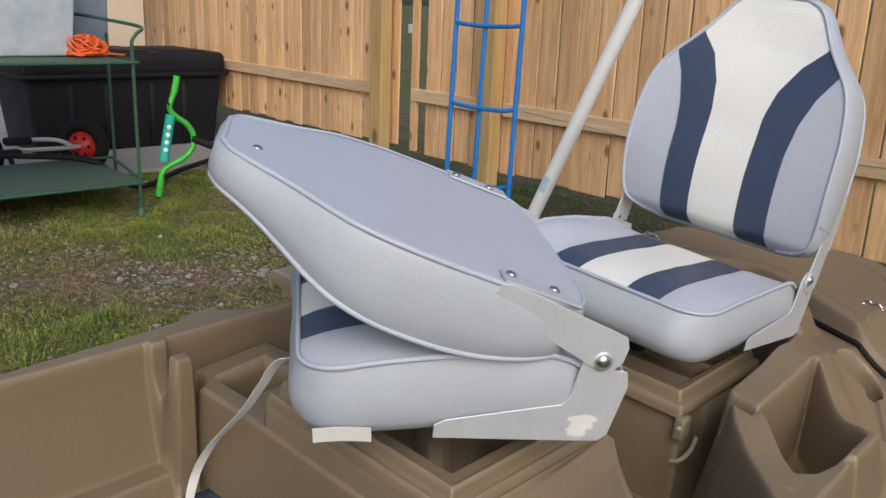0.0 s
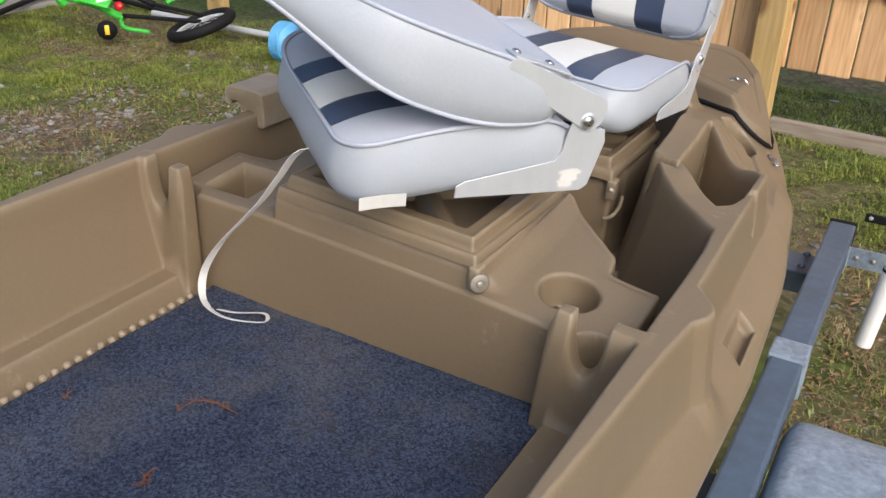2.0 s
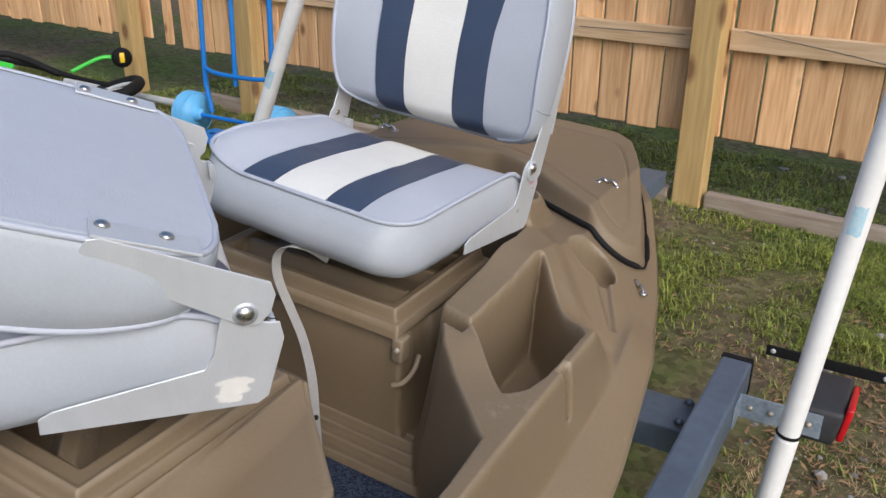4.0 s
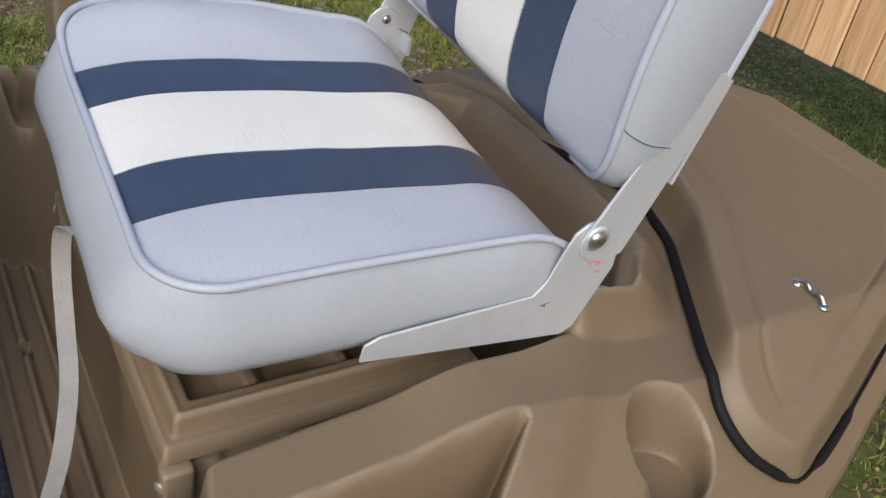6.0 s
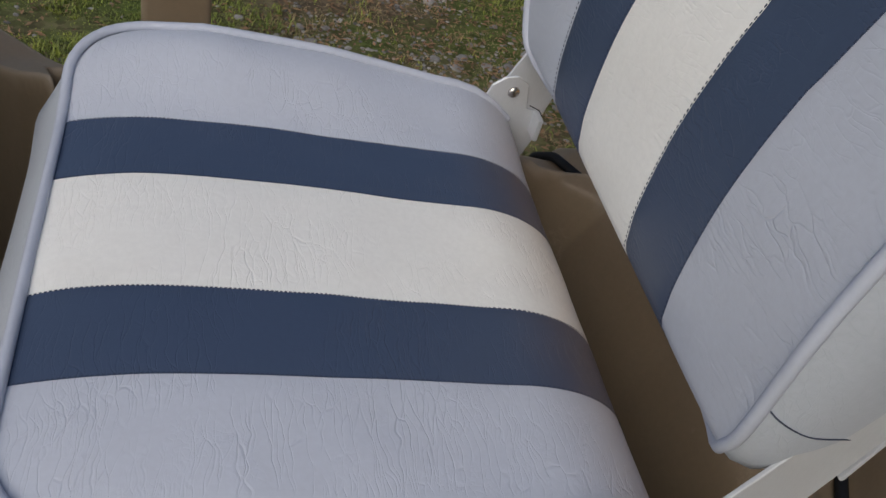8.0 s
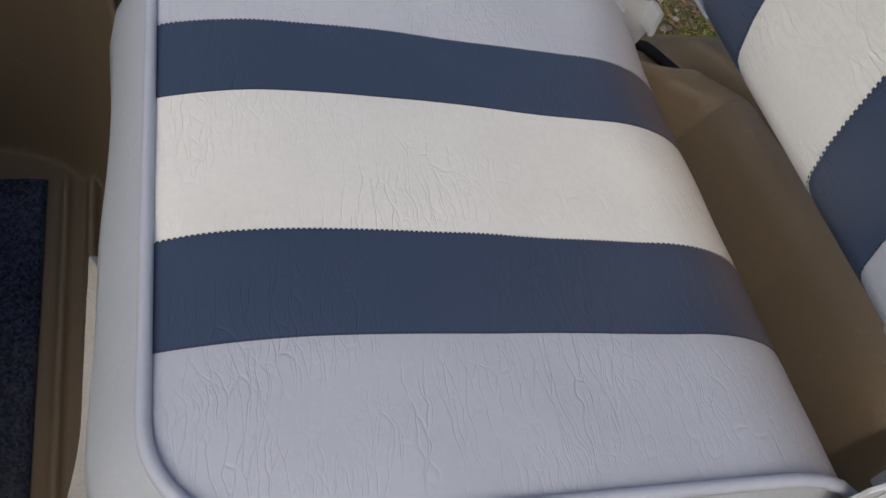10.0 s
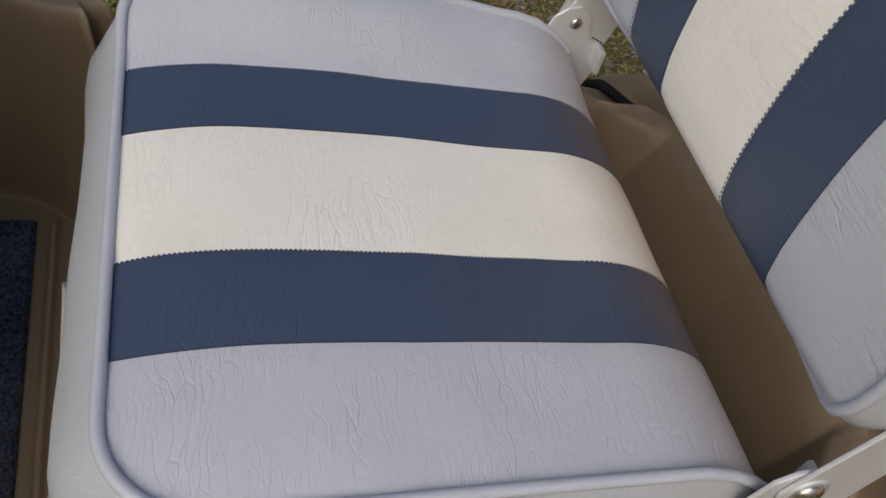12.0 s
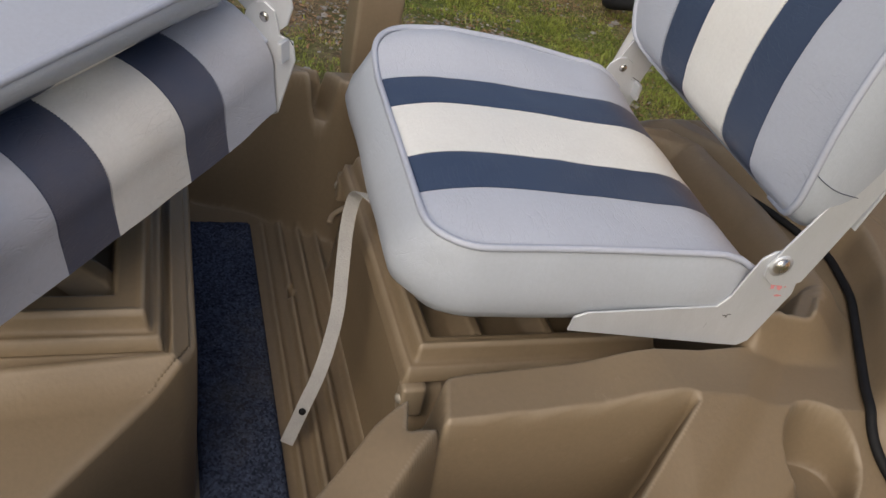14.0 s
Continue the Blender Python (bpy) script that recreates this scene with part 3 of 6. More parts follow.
def build_boat():
    boat = thing("boat", BOAT, "tan moulded plastic fishing boat standing on a trailer", "boat")
    vv = np.concatenate([np.arange(-1.35, -0.25, 0.016), np.arange(-0.25, 1.45, 0.0037), np.arange(1.45, 2.331, 0.0145)])
    ss = np.linspace(-1, 1, 401)
    V, S = np.meshgrid(vv, ss, indexing="ij")
    U = S * half_width(V)
    H = hull_height(U, V)
    verts = np.stack([U, V, H], -1).reshape(-1, 3)
    mesh_ob("deck", verts, grid_faces(len(vv), len(ss)), PLASTIC, boat, "tan plastic deck with wells, notches and pockets")
    # the outside of the hull, from the flange's edge down to the flat bottom
    rows = []
    vs = np.concatenate([np.arange(-1.35, 1.4, 0.08), np.arange(1.4, 2.34, 0.04)])
    prof = ((0.0, 0.0), (0.006, -0.012), (0.004, -0.03), (-0.02, -0.05), (-0.03, -0.14), (-0.055, -0.26), (-0.10, -0.31), (-0.3, -0.325))
    for side in (1, -1):
        hv, n = [], 0
        for v in vs:
            E = float(half_width(v))
            edge = float(hull_height(np.array([E]), np.array([v]))[0])
            rise = 0.22 * max(0.0, (v - 1.4) / 0.8) ** 2
            for k, (du, dw) in enumerate(prof):
                hv.append((side * max(0.02, E + du), v, max(edge + dw, edge - 0.33 + rise) if k else edge))
        mesh_ob("hull_side", hv, grid_faces(len(vs), len(prof), flip=side < 0), PLASTIC, boat)
    bot = [(sx * 0.46, y, -0.335) for y in (-1.35, 1.5) for sx in (-1, 1)]
    mesh_ob("hull_bottom", bot, [(0, 1, 3, 2)], PLASTIC, boat)
    tr = []
    for v in (-1.35,):
        E = float(half_width(v))
        tr = [(-E, v, -0.03), (E, v, -0.03), (E - 0.1, v, -0.335), (-E + 0.1, v, -0.335)]
    mesh_ob("transom", tr, [(0, 1, 2, 3)], PLASTIC, boat)
    # carpet on the cockpit floor, and a strip in the middle well
    for name, x0, x1, y0, y1 in (("carpet", -0.450, 0.458, -1.15, 0.075), ("carpet_strip", -0.447, 0.47, 0.545, 0.672)):
        nx, ny = 140, 120 if name == "carpet" else 24
        pts = []
        for j in range(ny):
            for i in range(nx):
                x, y = x0 + (x1 - x0) * i / (nx - 1), y0 + (y1 - y0) * j / (ny - 1)
                edge = min(i, j, nx - 1 - i, ny - 1 - j)
                z = FLOOR + 0.013 + (0.050 * (x + 0.45) / 0.87 if name == "carpet" else 0.0) + 0.004 * noise.noise((x * 5, y * 5, 1)) + 0.0022 * noise.noise((x * 130, y * 130, 1)) - (0.01 if edge == 0 else 0)
                pts.append((x, y, z))
        lab = "speckled blue-grey ribbed carpet with pine needles on it" if name == "carpet" else "narrow strip of dark blue-grey carpet"
        c = mesh_ob(name, pts, grid_faces(ny, nx), CARPET)
        c.matrix_world = BOAT.copy()
        tagged(c, lab, "carpet")
        true_size(c, BOAT_SIZE)
    # row of plastic knobs between the ledge and the carpet
    bm = bmesh.new()
    bmesh.ops.create_icosphere(bm, subdivisions=2, radius=0.0095)
    knob = part("edge_knob", bm, PLASTIC, boat)
    for k in range(40):
        ob = knob if k == 0 else new("edge_knob", knob.data)
        ob.parent = boat
        ob.location = (-0.459, 0.0 - k * 0.0285, FLOOR + 0.009)
    # hooked lug that sits over the rim
    hook = [(-0.715, 0.238), (-0.715, 0.275), (-0.70, 0.292), (-0.60, 0.296), (-0.583, 0.290), (-0.574, 0.20), (-0.584, 0.195), (-0.606, 0.197), (-0.613, 0.236), (-0.66, 0.237), (-0.664, 0.252), (-0.69, 0.252), (-0.694, 0.237)]
    part("rim_lug", plate(hook, "y", 0.40, 0.16, 0.004), PLASTIC, boat, "tan lug hooked over the rim", smooth=False)
    # upright block standing on the far rim
    part("rim_block", box_bm(-0.69, -0.585, 0.868, 0.962, 0.17, 0.40, 0.010, 3), PLASTIC, boat, "upright tan block on the rim")
    # bow hatch
    us = np.linspace(-1, 1, 150)
    vh = np.linspace(0, 1, 110)
    rear_u, rear_v = (0.0, 0.13, 0.255, 0.38, 0.43, 0.47, 0.50, 0.53, 0.545, 0.60), (1.715, 1.665, 1.575, 1.485, 1.458, 1.463, 1.482, 1.520, 1.575, 1.75)
    soft_v = [sum(np.interp(abs(x + d), rear_u, rear_v) for d in (-0.024, -0.012, 0, 0.012, 0.024)) / 5 for x in np.linspace(0, 0.6, 61)]
    rear = lambda u: np.interp(np.abs(u), np.linspace(0, 0.6, 61), soft_v)
    pts = []
    lim = 0.545
    vv2 = np.linspace(1.4, 2.31, 60)
    for a in us:
        for t in vh:
            u = a * lim
            v0 = float(rear(np.array([u]))[0])
            v1 = float(np.interp(-abs(u), -(half_width(vv2) - 0.038), vv2))
            v1 = max(v1, v0 + 0.01)
            v = v0 + (v1 - v0) * t
            d = min(v - v0, (v1 - v) * 0.5, (lim - abs(u)) * 1.0)
            base = float(deck_height(np.array([u]), np.array([v]))[0]) + 0.006
            top = 0.248 - 0.70 * max(0, abs(u) - 0.385) - 0.05 * max(0, v - 1.75)
            k = min(1.0, max(0.0, d / 0.034))
            k = k * k * (3 - 2 * k)
            h = base + (max(top, base + 0.02) - base) * k
            # shallow groove that follows the edge
            g = abs(d - 0.085)
            h -= 0.006 * max(0.0, 1 - g / 0.008)
            pts.append((u, v, h))
    hatch = mesh_ob("bow_hatch", pts, grid_faces(150, 110, flip=True), PLASTIC, boat, "raised tan bow hatch")
    line = []
    for k in range(61):
        u = -0.54 + 1.08 * k / 60
        v = float(rear(np.array([u]))[0])
        line.append((u, v - 0.007, float(deck_height(np.array([u]), np.array([v]))[0]) + 0.010))
    for side in (1, -1):
        for v in (1.62, 1.69, 1.77, 1.85, 2.0, 2.15):
            u = side * (float(half_width(v)) - 0.032)
            p = (u, v, float(deck_height(np.array([u]), np.array([v]))[0]) + 0.008)
            line = line + [p] if side > 0 else [p] + line
    # a thinner black tube along the sides stands in for the hatch's dark gap
    run = smooth_path(line, 3)
    tube_ob("gasket", run, [0.0075 if abs(p.x) < 0.53 and p.y < 1.73 else 0.003 for p in run], BLACK, hatch, "black rubber edge gasket, with thin dark gap lines drawn along the sides")
    # pad eyes
    for u, v in ((0.362, 1.695), (0.56, 1.45), (-0.362, 1.695), (-0.56, 1.45)):
        hz = 0.247 if v > 1.6 else float(deck_height(np.array([u]), np.array([v]))[0])
        du, dv = (0.027, -0.002) if v > 1.6 else (0.021, -0.021)
        loop = smooth_path([(u - du, v - dv, hz + 0.002), (u - du * 0.5, v - dv * 0.5, hz + 0.011), (u, v, hz + 0.005), (u + du * 0.5, v + dv * 0.5, hz + 0.011), (u + du, v + dv, hz + 0.002)], 5)
        eye = tube_ob("pad_eye", loop, 0.0045, CHROME, boat, "small steel pad eye")
        for q in (-1, 1):
            part("screw", dome(bmesh.new(), (u + q * du, v + q * dv, hz - 0.001), (0, 0, 1), 0.0115, 0.006), CHROME, eye)
    return boat


boat = true_size(build_boat(), BOAT_SIZE)


def field(name, x0, x1, y0, y1, step, fn, material, parent, label="", skirt=None):
    """A moulded piece: a height for every place, dropped to skirt round its edge."""
    xs = np.arange(x0, x1 + step / 2, step)
    ys = np.arange(y0, y1 + step / 2, step)
    Y, X = np.meshgrid(ys, xs, indexing="ij")
    H = fn(X, Y)
    v = np.stack([X, Y, H], -1).reshape(-1, 3)
    f = grid_faces(len(ys), len(xs))
    if skirt is not None:
        keep = [q for q in f if max(v[i][2] for i in q) > skirt]
        f = keep
    used = sorted({i for q in f for i in q})
    idx = {i: k for k, i in enumerate(used)}
    return mesh_ob(name, v[used], [tuple(idx[i] for i in q) for q in f], material, parent, label)


def build_rear_box():
    box = thing("seat_box", BOAT, "tan moulded seat box across the boat with a ribbed lid", "storage box", "seat boxes")

    half = ((0.565, 0.067), (0.565, 0.290), (0.453, 0.302), (0.440, 0.366), (0.266, 0.518), (0.235, 0.534))
    outline = ((-0.565, 0.067),) + half + tuple((-x, y) for x, y in half[:0:-1])
    CUP = (0.408, 0.190)

    def top(x, y):
        h = 0.163 - 0.05 * np.clip(np.abs(x) - 0.30, 0, 0.2) + 0.095 * np.clip(y - 0.067, 0, 0.5)
        # step up to the lid's seat
        ring = np.maximum(np.abs(x) - 0.258, np.maximum(0.074 - y, y - 0.500))
        h = lerp(h, 0.224, sm(ring, 0.007))
        h = h + 0.030 * np.clip(1 - ring / 0.06, 0, 1) ** 2 * (ring > 0) * np.clip((y - 0.095) / 0.02, 0, 1)
        # square hole
        sq = np.maximum(np.abs(x + 0.44) - 0.065, np.abs(y - 0.182) - 0.064)
        h = lerp(h, 0.04, sm(sq, 0.010))
        # relief for the fork's notch
        return lerp(h, 0.07, sm(np.hypot(np.where(x > 0, x - 0.515, -x - 0.535), y - 0.062) - 0.042, 0.010))

    def body(x, y):
        return np.where((seg_poly(x, y, outline) > -0.007) | (np.hypot(x - CUP[0], y - CUP[1]) < 0.064), FLOOR - 1, top(x, y))

    field("body_top", -0.60, 0.60, 0.035, 0.60, 0.0036, body, PLASTIC, box, "moulded top with a cup and a square hole", skirt=FLOOR - 0.02)
    pts = []
    for (ax, ay), (bx, by) in zip(outline, outline[1:] + outline[:1]):
        n = max(2, int(math.hypot(bx - ax, by - ay) / 0.016))
        pts += [Vector((ax + (bx - ax) * k / n, ay + (by - ay) * k / n)) for k in range(n)]
    for _ in range(2):
        pts = [p.lerp(q, f) for p, q in zip(pts, pts[1:] + pts[:1]) for f in (0.25, 0.75)]
    vs, prof = [], ((-0.020, 0.0006), (-0.010, 0.0008), (-0.004, -0.001), (-0.001, -0.004), (0.0, -0.010), (0.001, -0.04), (0.003, -0.12), (0.005, None))
    for k, p in enumerate(pts):
        d = (pts[(k + 1) % len(pts)] - pts[k - 1]).normalized()
        nrm = Vector((d.y, -d.x))
        q = p - nrm * 0.004
        h = float(top(np.array([q.x]), np.array([q.y]))[0])
        for off, drop in prof:
            r = p + nrm * off
            vs.append((r.x, r.y, FLOOR - 0.01 if drop is None else h + drop))
    c = len(prof)
    fs = [(k * c + i, k * c + i + 1, (k + 1) % len(pts) * c + i + 1, (k + 1) % len(pts) * c + i) for k in range(len(pts)) for i in range(c - 1)]
    mesh_ob("body_wall", vs, fs, PLASTIC, box)
    cup, cf = [], []
    CUP_FLOOR = float(top(np.array([CUP[0]]), np.array([CUP[1]]))[0]) - 0.078
    rings = ((0.076, 0.0006), (0.070, 0.0008), (0.0645, -0.001), (0.0622, -0.005), (0.061, -0.014), (0.0585, -0.070), (0.054, -0.077), (0.0, -0.078))
    for r, dz in rings:
        for k in range(40):
            x, y = CUP[0] + r * math.cos(k * math.pi / 20), CUP[1] + r * math.sin(k * math.pi / 20)
            cup.append((x, y, float(top(np.array([x]), np.array([y]))[0]) + dz))
    for i in range(len(rings) - 1):
        for k in range(40):
            cf.append((i * 40 + k, i * 40 + (k + 1) % 40, (i + 1) * 40 + (k + 1) % 40, (i + 1) * 40 + k))
    mesh_ob("cup_holder", cup, cf, PLASTIC, box, "round moulded cup holder")
    # leaf scraps washed against the far side of the cup
    rng = random.Random(8)
    vs, fs = [], []
    for _ in range(46):
        a, q = rng.uniform(0.3, 3.9), 0.050 * rng.random() ** 0.35
        cx, cy, cz = CUP[0] + q * math.cos(a), CUP[1] + q * math.sin(a), CUP_FLOOR + rng.uniform(0.002, 0.010)
        size, n0, turn = rng.uniform(0.004, 0.011), len(vs), rng.uniform(0, 6.28)
        for k in range(6):
            w = size * rng.uniform(0.5, 1.0)
            dx, dy = w * math.cos(turn + k * 1.047), 0.6 * w * math.sin(turn + k * 1.047)
            if math.hypot(cx + dx - CUP[0], cy + dy - CUP[1]) > 0.055:
                dx, dy = dx * 0.2, dy * 0.2
            vs.append((cx + dx, cy + dy, cz + rng.uniform(-0.002, 0.004)))
        fs.append(tuple(range(n0, n0 + 6)))
    mesh_ob("cup_debris", vs, fs, LITTER, box, "dark leaf litter in the cup", smooth=False)

    def lid(x, y):
        d = np.maximum(np.abs(x) - 0.252, np.maximum(0.069 - y, y - 0.495))
        # flange, raised frame, sunk panel and crossing ribs
        h = lerp(0.246, 0.271, sm(d + 0.020, 0.009)) + 0.003 * sm(np.abs(d + 0.026) - 0.004, 0.006)
        h = lerp(h, 0.228, sm(d + 0.062, 0.012))
        c = np.minimum(np.abs(x - (y - 0.285) * 1.0), np.abs(x + (y - 0.285) * 1.0)) * 0.71
        rib = np.clip(1.5 - c / 0.022, 0, 1)
        h = lerp(h, np.maximum(h, 0.228 + 0.030 * rib), sm(d + 0.062, 0.012))
        return lerp(0.222, h, sm(d + 0.0035, 0.006))

    field("lid", -0.262, 0.262, 0.060, 0.510, 0.0032, lid, PLASTIC, box, "ribbed tan lid", skirt=0.2285)
    # the ear at the lid's corner
    part("lid_ear", box_bm(0.238, 0.262, 0.0635, 0.095, 0.176, 0.226, 0.006), PLASTIC, box)
    washer = part("washer", dome(bmesh.new(), (0.268, 0.062, 0.199), (0.75, -0.65, 0.1), 0.021, 0.0025), DULL, box, "wide dull steel washer")
    part("bolt", dome(bmesh.new(), (0.270, 0.060, 0.199), (0.75, -0.65, 0.1), 0.008, 0.004), DULL, washer)
    return box


def build_front_box():
    box = thing("seat_box", BOAT, "tan moulded seat box with a ribbed lid ahead of the well", "storage box", "seat boxes")

    def body(x, y):
        d = np.maximum(np.abs(x) - 0.27, np.maximum(0.812 - y, y - 1.21))
        h = 0.146 + 0 * x
        a = np.abs(x)
        h = h - 0.07 * sm(np.abs(a - 0.262) - 0.010, 0.012) * sm(np.abs(y - 0.905) - 0.03, 0.014)
        foot = lerp(FLOOR - 0.02, FLOOR + 0.03, sm(d - 0.012, 0.012))
        return np.maximum(lerp(FLOOR - 0.02, h, sm(d + 0.002, 0.022)), foot)

    field("body", -0.30, 0.30, 0.782, 1.235, 0.0065, body, PLASTIC, box, skirt=FLOOR - 0.01)

    def lid(x, y):
        d = np.maximum(np.abs(x) - 0.266, np.maximum(0.802 - y, y - 1.205))
        h = lerp(0.186, 0.210, sm(d + 0.018, 0.008)) + 0.003 * sm(np.abs(d + 0.024) - 0.004, 0.006)
        h = lerp(h, 0.178, sm(d + 0.045, 0.010))
        rib = np.clip(1.3 - np.abs(((y - 0.86) % 0.11) - 0.055) / 0.020, 0, 1)
        h = lerp(h, np.maximum(h, 0.178 + 0.026 * rib), sm(d + 0.045, 0.010))
        return lerp(0.158, h, sm(d + 0.003, 0.006))

    field("lid", -0.279, 0.279, 0.790, 1.218, 0.0036, lid, PLASTIC, box, "ribbed tan lid", skirt=0.1655)
    for side in (1, -1):
        ear = part("lid_ear", box_bm(*sorted((side * 0.252, side * 0.278)), 0.800, 0.835, 0.105, 0.160, 0.006), PLASTIC, box)
        part("bolt", dome(bmesh.new(), (side * 0.268, 0.7995, 0.135), (side * 0.4, -0.9, 0.1), 0.008, 0.004), DULL, ear)
        # curved finger pull below the ear
        pull = smooth_path([(side * 0.285, 0.86, 0.10), (side * 0.288, 0.835, 0.075), (side * 0.280, 0.806, 0.058), (side * 0.262, 0.795, 0.052)], 5)
        tube_ob("finger_pull", pull, 0.006, PLASTIC, box, sides=8)
    return box


true_size(build_rear_box(), BOAT_SIZE)
true_size(build_front_box(), BOAT_SIZE)

# ---- seats ----
X0, X1, YF, YR = -0.242, 0.218, -0.408, 0.014
BANDS = (X0, -0.138, -0.066, 0.05, 0.121, X1)
BAND_MATS = (GREY, NAVY, WHITE, NAVY, GREY)


def front_line(x):
    """The cushion's front edge, with round corners."""
    r, c = 0.062, (X0 + X1) / 2
    a = abs(x - c) - ((X1 - X0) / 2 - r)
    return YF + 0.004 * ((x - c) / 0.2) ** 2 + (r - math.sqrt(max(0.0, r * r - max(0.0, a) ** 2)) if a > 0 else 0)


BOW = {"rise": 0.0}


def side_bow(y):
    """The seam along the sides rises a little in the middle."""
    return BOW["rise"] * math.sin(math.pi * min(1.0, max(0.0, (y - YF) / 0.38)))


def far_lift(x, y):
    """The padding is fuller along the far edge, ahead of the rear roll."""
    q = min(1.0, max(0.0, (-0.130 - x) / 0.105))
    return float(np.interp(y, [-0.42, -0.30, -0.19, -0.075], [0.026, 0.033, 0.023, 0.004])) * q * q * (3 - 2 * q)


def cushion_top(x, y):
    """Height of the crowned cushion ahead of its rear roll."""
    c, h = (X0 + X1) / 2, (X1 - X0) / 2
    e = max(0.0, 1 - abs((x - c) / h) ** 2.6)
    yf = front_line(x)
    t = max(0.0, (y - yf) / (0.02 - yf))
    f = (1 - (1 - min(1, t / 0.20)) ** 2.4)
    q = min(1.0, max(0.0, (y + 0.34) / 0.30))
    fall = 1 - 1.30 * q * q * (3 - 2 * q)
    return -0.002 + side_bow(y) + far_lift(x, y) + 0.0125 * e ** 0.6 * f * fall + 0.0012 * noise.noise((x * 22, y * 22, 0.5))


def cushion_point(x, t):
    """A place on the cushion from its front seam (0) over the top and down the rear roll (1)."""
    yf, yb, ry, rz = front_line(x), -0.092, 0.106, 0.074
    if t < 0.64:
        y = yf + (yb - yf) * t / 0.64
        return y, cushion_top(x, y)
    z0 = cushion_top(x, yb)
    q = (t - 0.64) / 0.36
    a = min(1.0, q / 0.75) * math.radians(97)
    k = max(0.0, (q - 0.75) / 0.25)
    return yb + ry * math.sin(a) + 0.004 * k, z0 - rz * (1 - math.cos(a)) - 0.045 * k


def side_loop(inset=0.0):
    """The outline from the rear near corner round the front to the rear far corner."""
    pts, r = [], 0.062
    for k in range(17):
        y = YR - 0.012 + (YF + r - YR + 0.012) * k / 16
        pts.append((X1, y))
    for k in range(1, 10):
        a = k / 10 * math.pi / 2
        pts.append((X1 - r + r * math.cos(a), YF + r - r * math.sin(a)))
    for k in range(21):
        pts.append((X1 - r + (X0 - X1 + 2 * r) * k / 20, YF))
    for k in range(1, 10):
        a = k / 10 * math.pi / 2
        pts.append((X0 + r - r * math.sin(a), YF + r - r * math.cos(a)))
    for k in range(17):
        y = YF + r + (YR - 0.012 - YF - r) * k / 16
        pts.append((X0, y))
    return pts


HALF_S = (0.035, 0.038, 0.044, 0.055, 0.08, 0.12, 0.20, 0.28, 0.36, 0.40, 0.43, 0.46, 0.49, 0.53, 0.55, 0.562)
HALF_X = (0.15, 0.175, 0.200, 0.222, 0.236, 0.240, 0.241, 0.239, 0.224, 0.205, 0.176, 0.150, 0.131, 0.108, 0.090, 0.060)
THICK_S = (0.03, 0.06, 0.12, 0.20, 0.34, 0.43, 0.47, 0.52, 0.565)
THICK_Y = (0.062, 0.076, 0.098, 0.114, 0.112, 0.09, 0.072, 0.058, 0.05)


def back_half(s):
    w = min(0.03, max(0.0, (s - 0.05) * 0.5), max(0.0, (0.557 - s) * 0.6))
    return float(np.mean(np.interp(s + w * np.linspace(-1, 1, 9), HALF_S, HALF_X)))


def back_thick(s):
    # the lower edge is rolled under
    roll = 0.034 * max(0.0, (0.066 - s) / 0.031) ** 2
    return float(np.mean(np.interp(s + 0.045 * np.linspace(-1, 1, 11), THICK_S, THICK_Y))) - roll


def dabs(x, y0, y1, z0, z1, count):
    """Small uneven flakes of paint on an upright plate."""
    rng = random.Random(count)
    vs, fs = [], []
    for _ in range(count):
        cy, cz = rng.uniform(y0, y1), rng.uniform(z0, z1)
        n, k0 = rng.randint(5, 8), len(vs)
        ry, rz = rng.uniform(0.12, 0.34) * (y1 - y0), rng.uniform(0.12, 0.34) * (z1 - z0)
        for k in range(n):
            a, r = 2 * math.pi * k / n, rng.uniform(0.5, 1.0)
            vs.append((x + rng.uniform(0.0001, 0.0004), cy + ry * r * math.cos(a), cz + rz * r * math.sin(a)))
        fs.append(tuple(range(k0, k0 + n)))
    return vs, fs


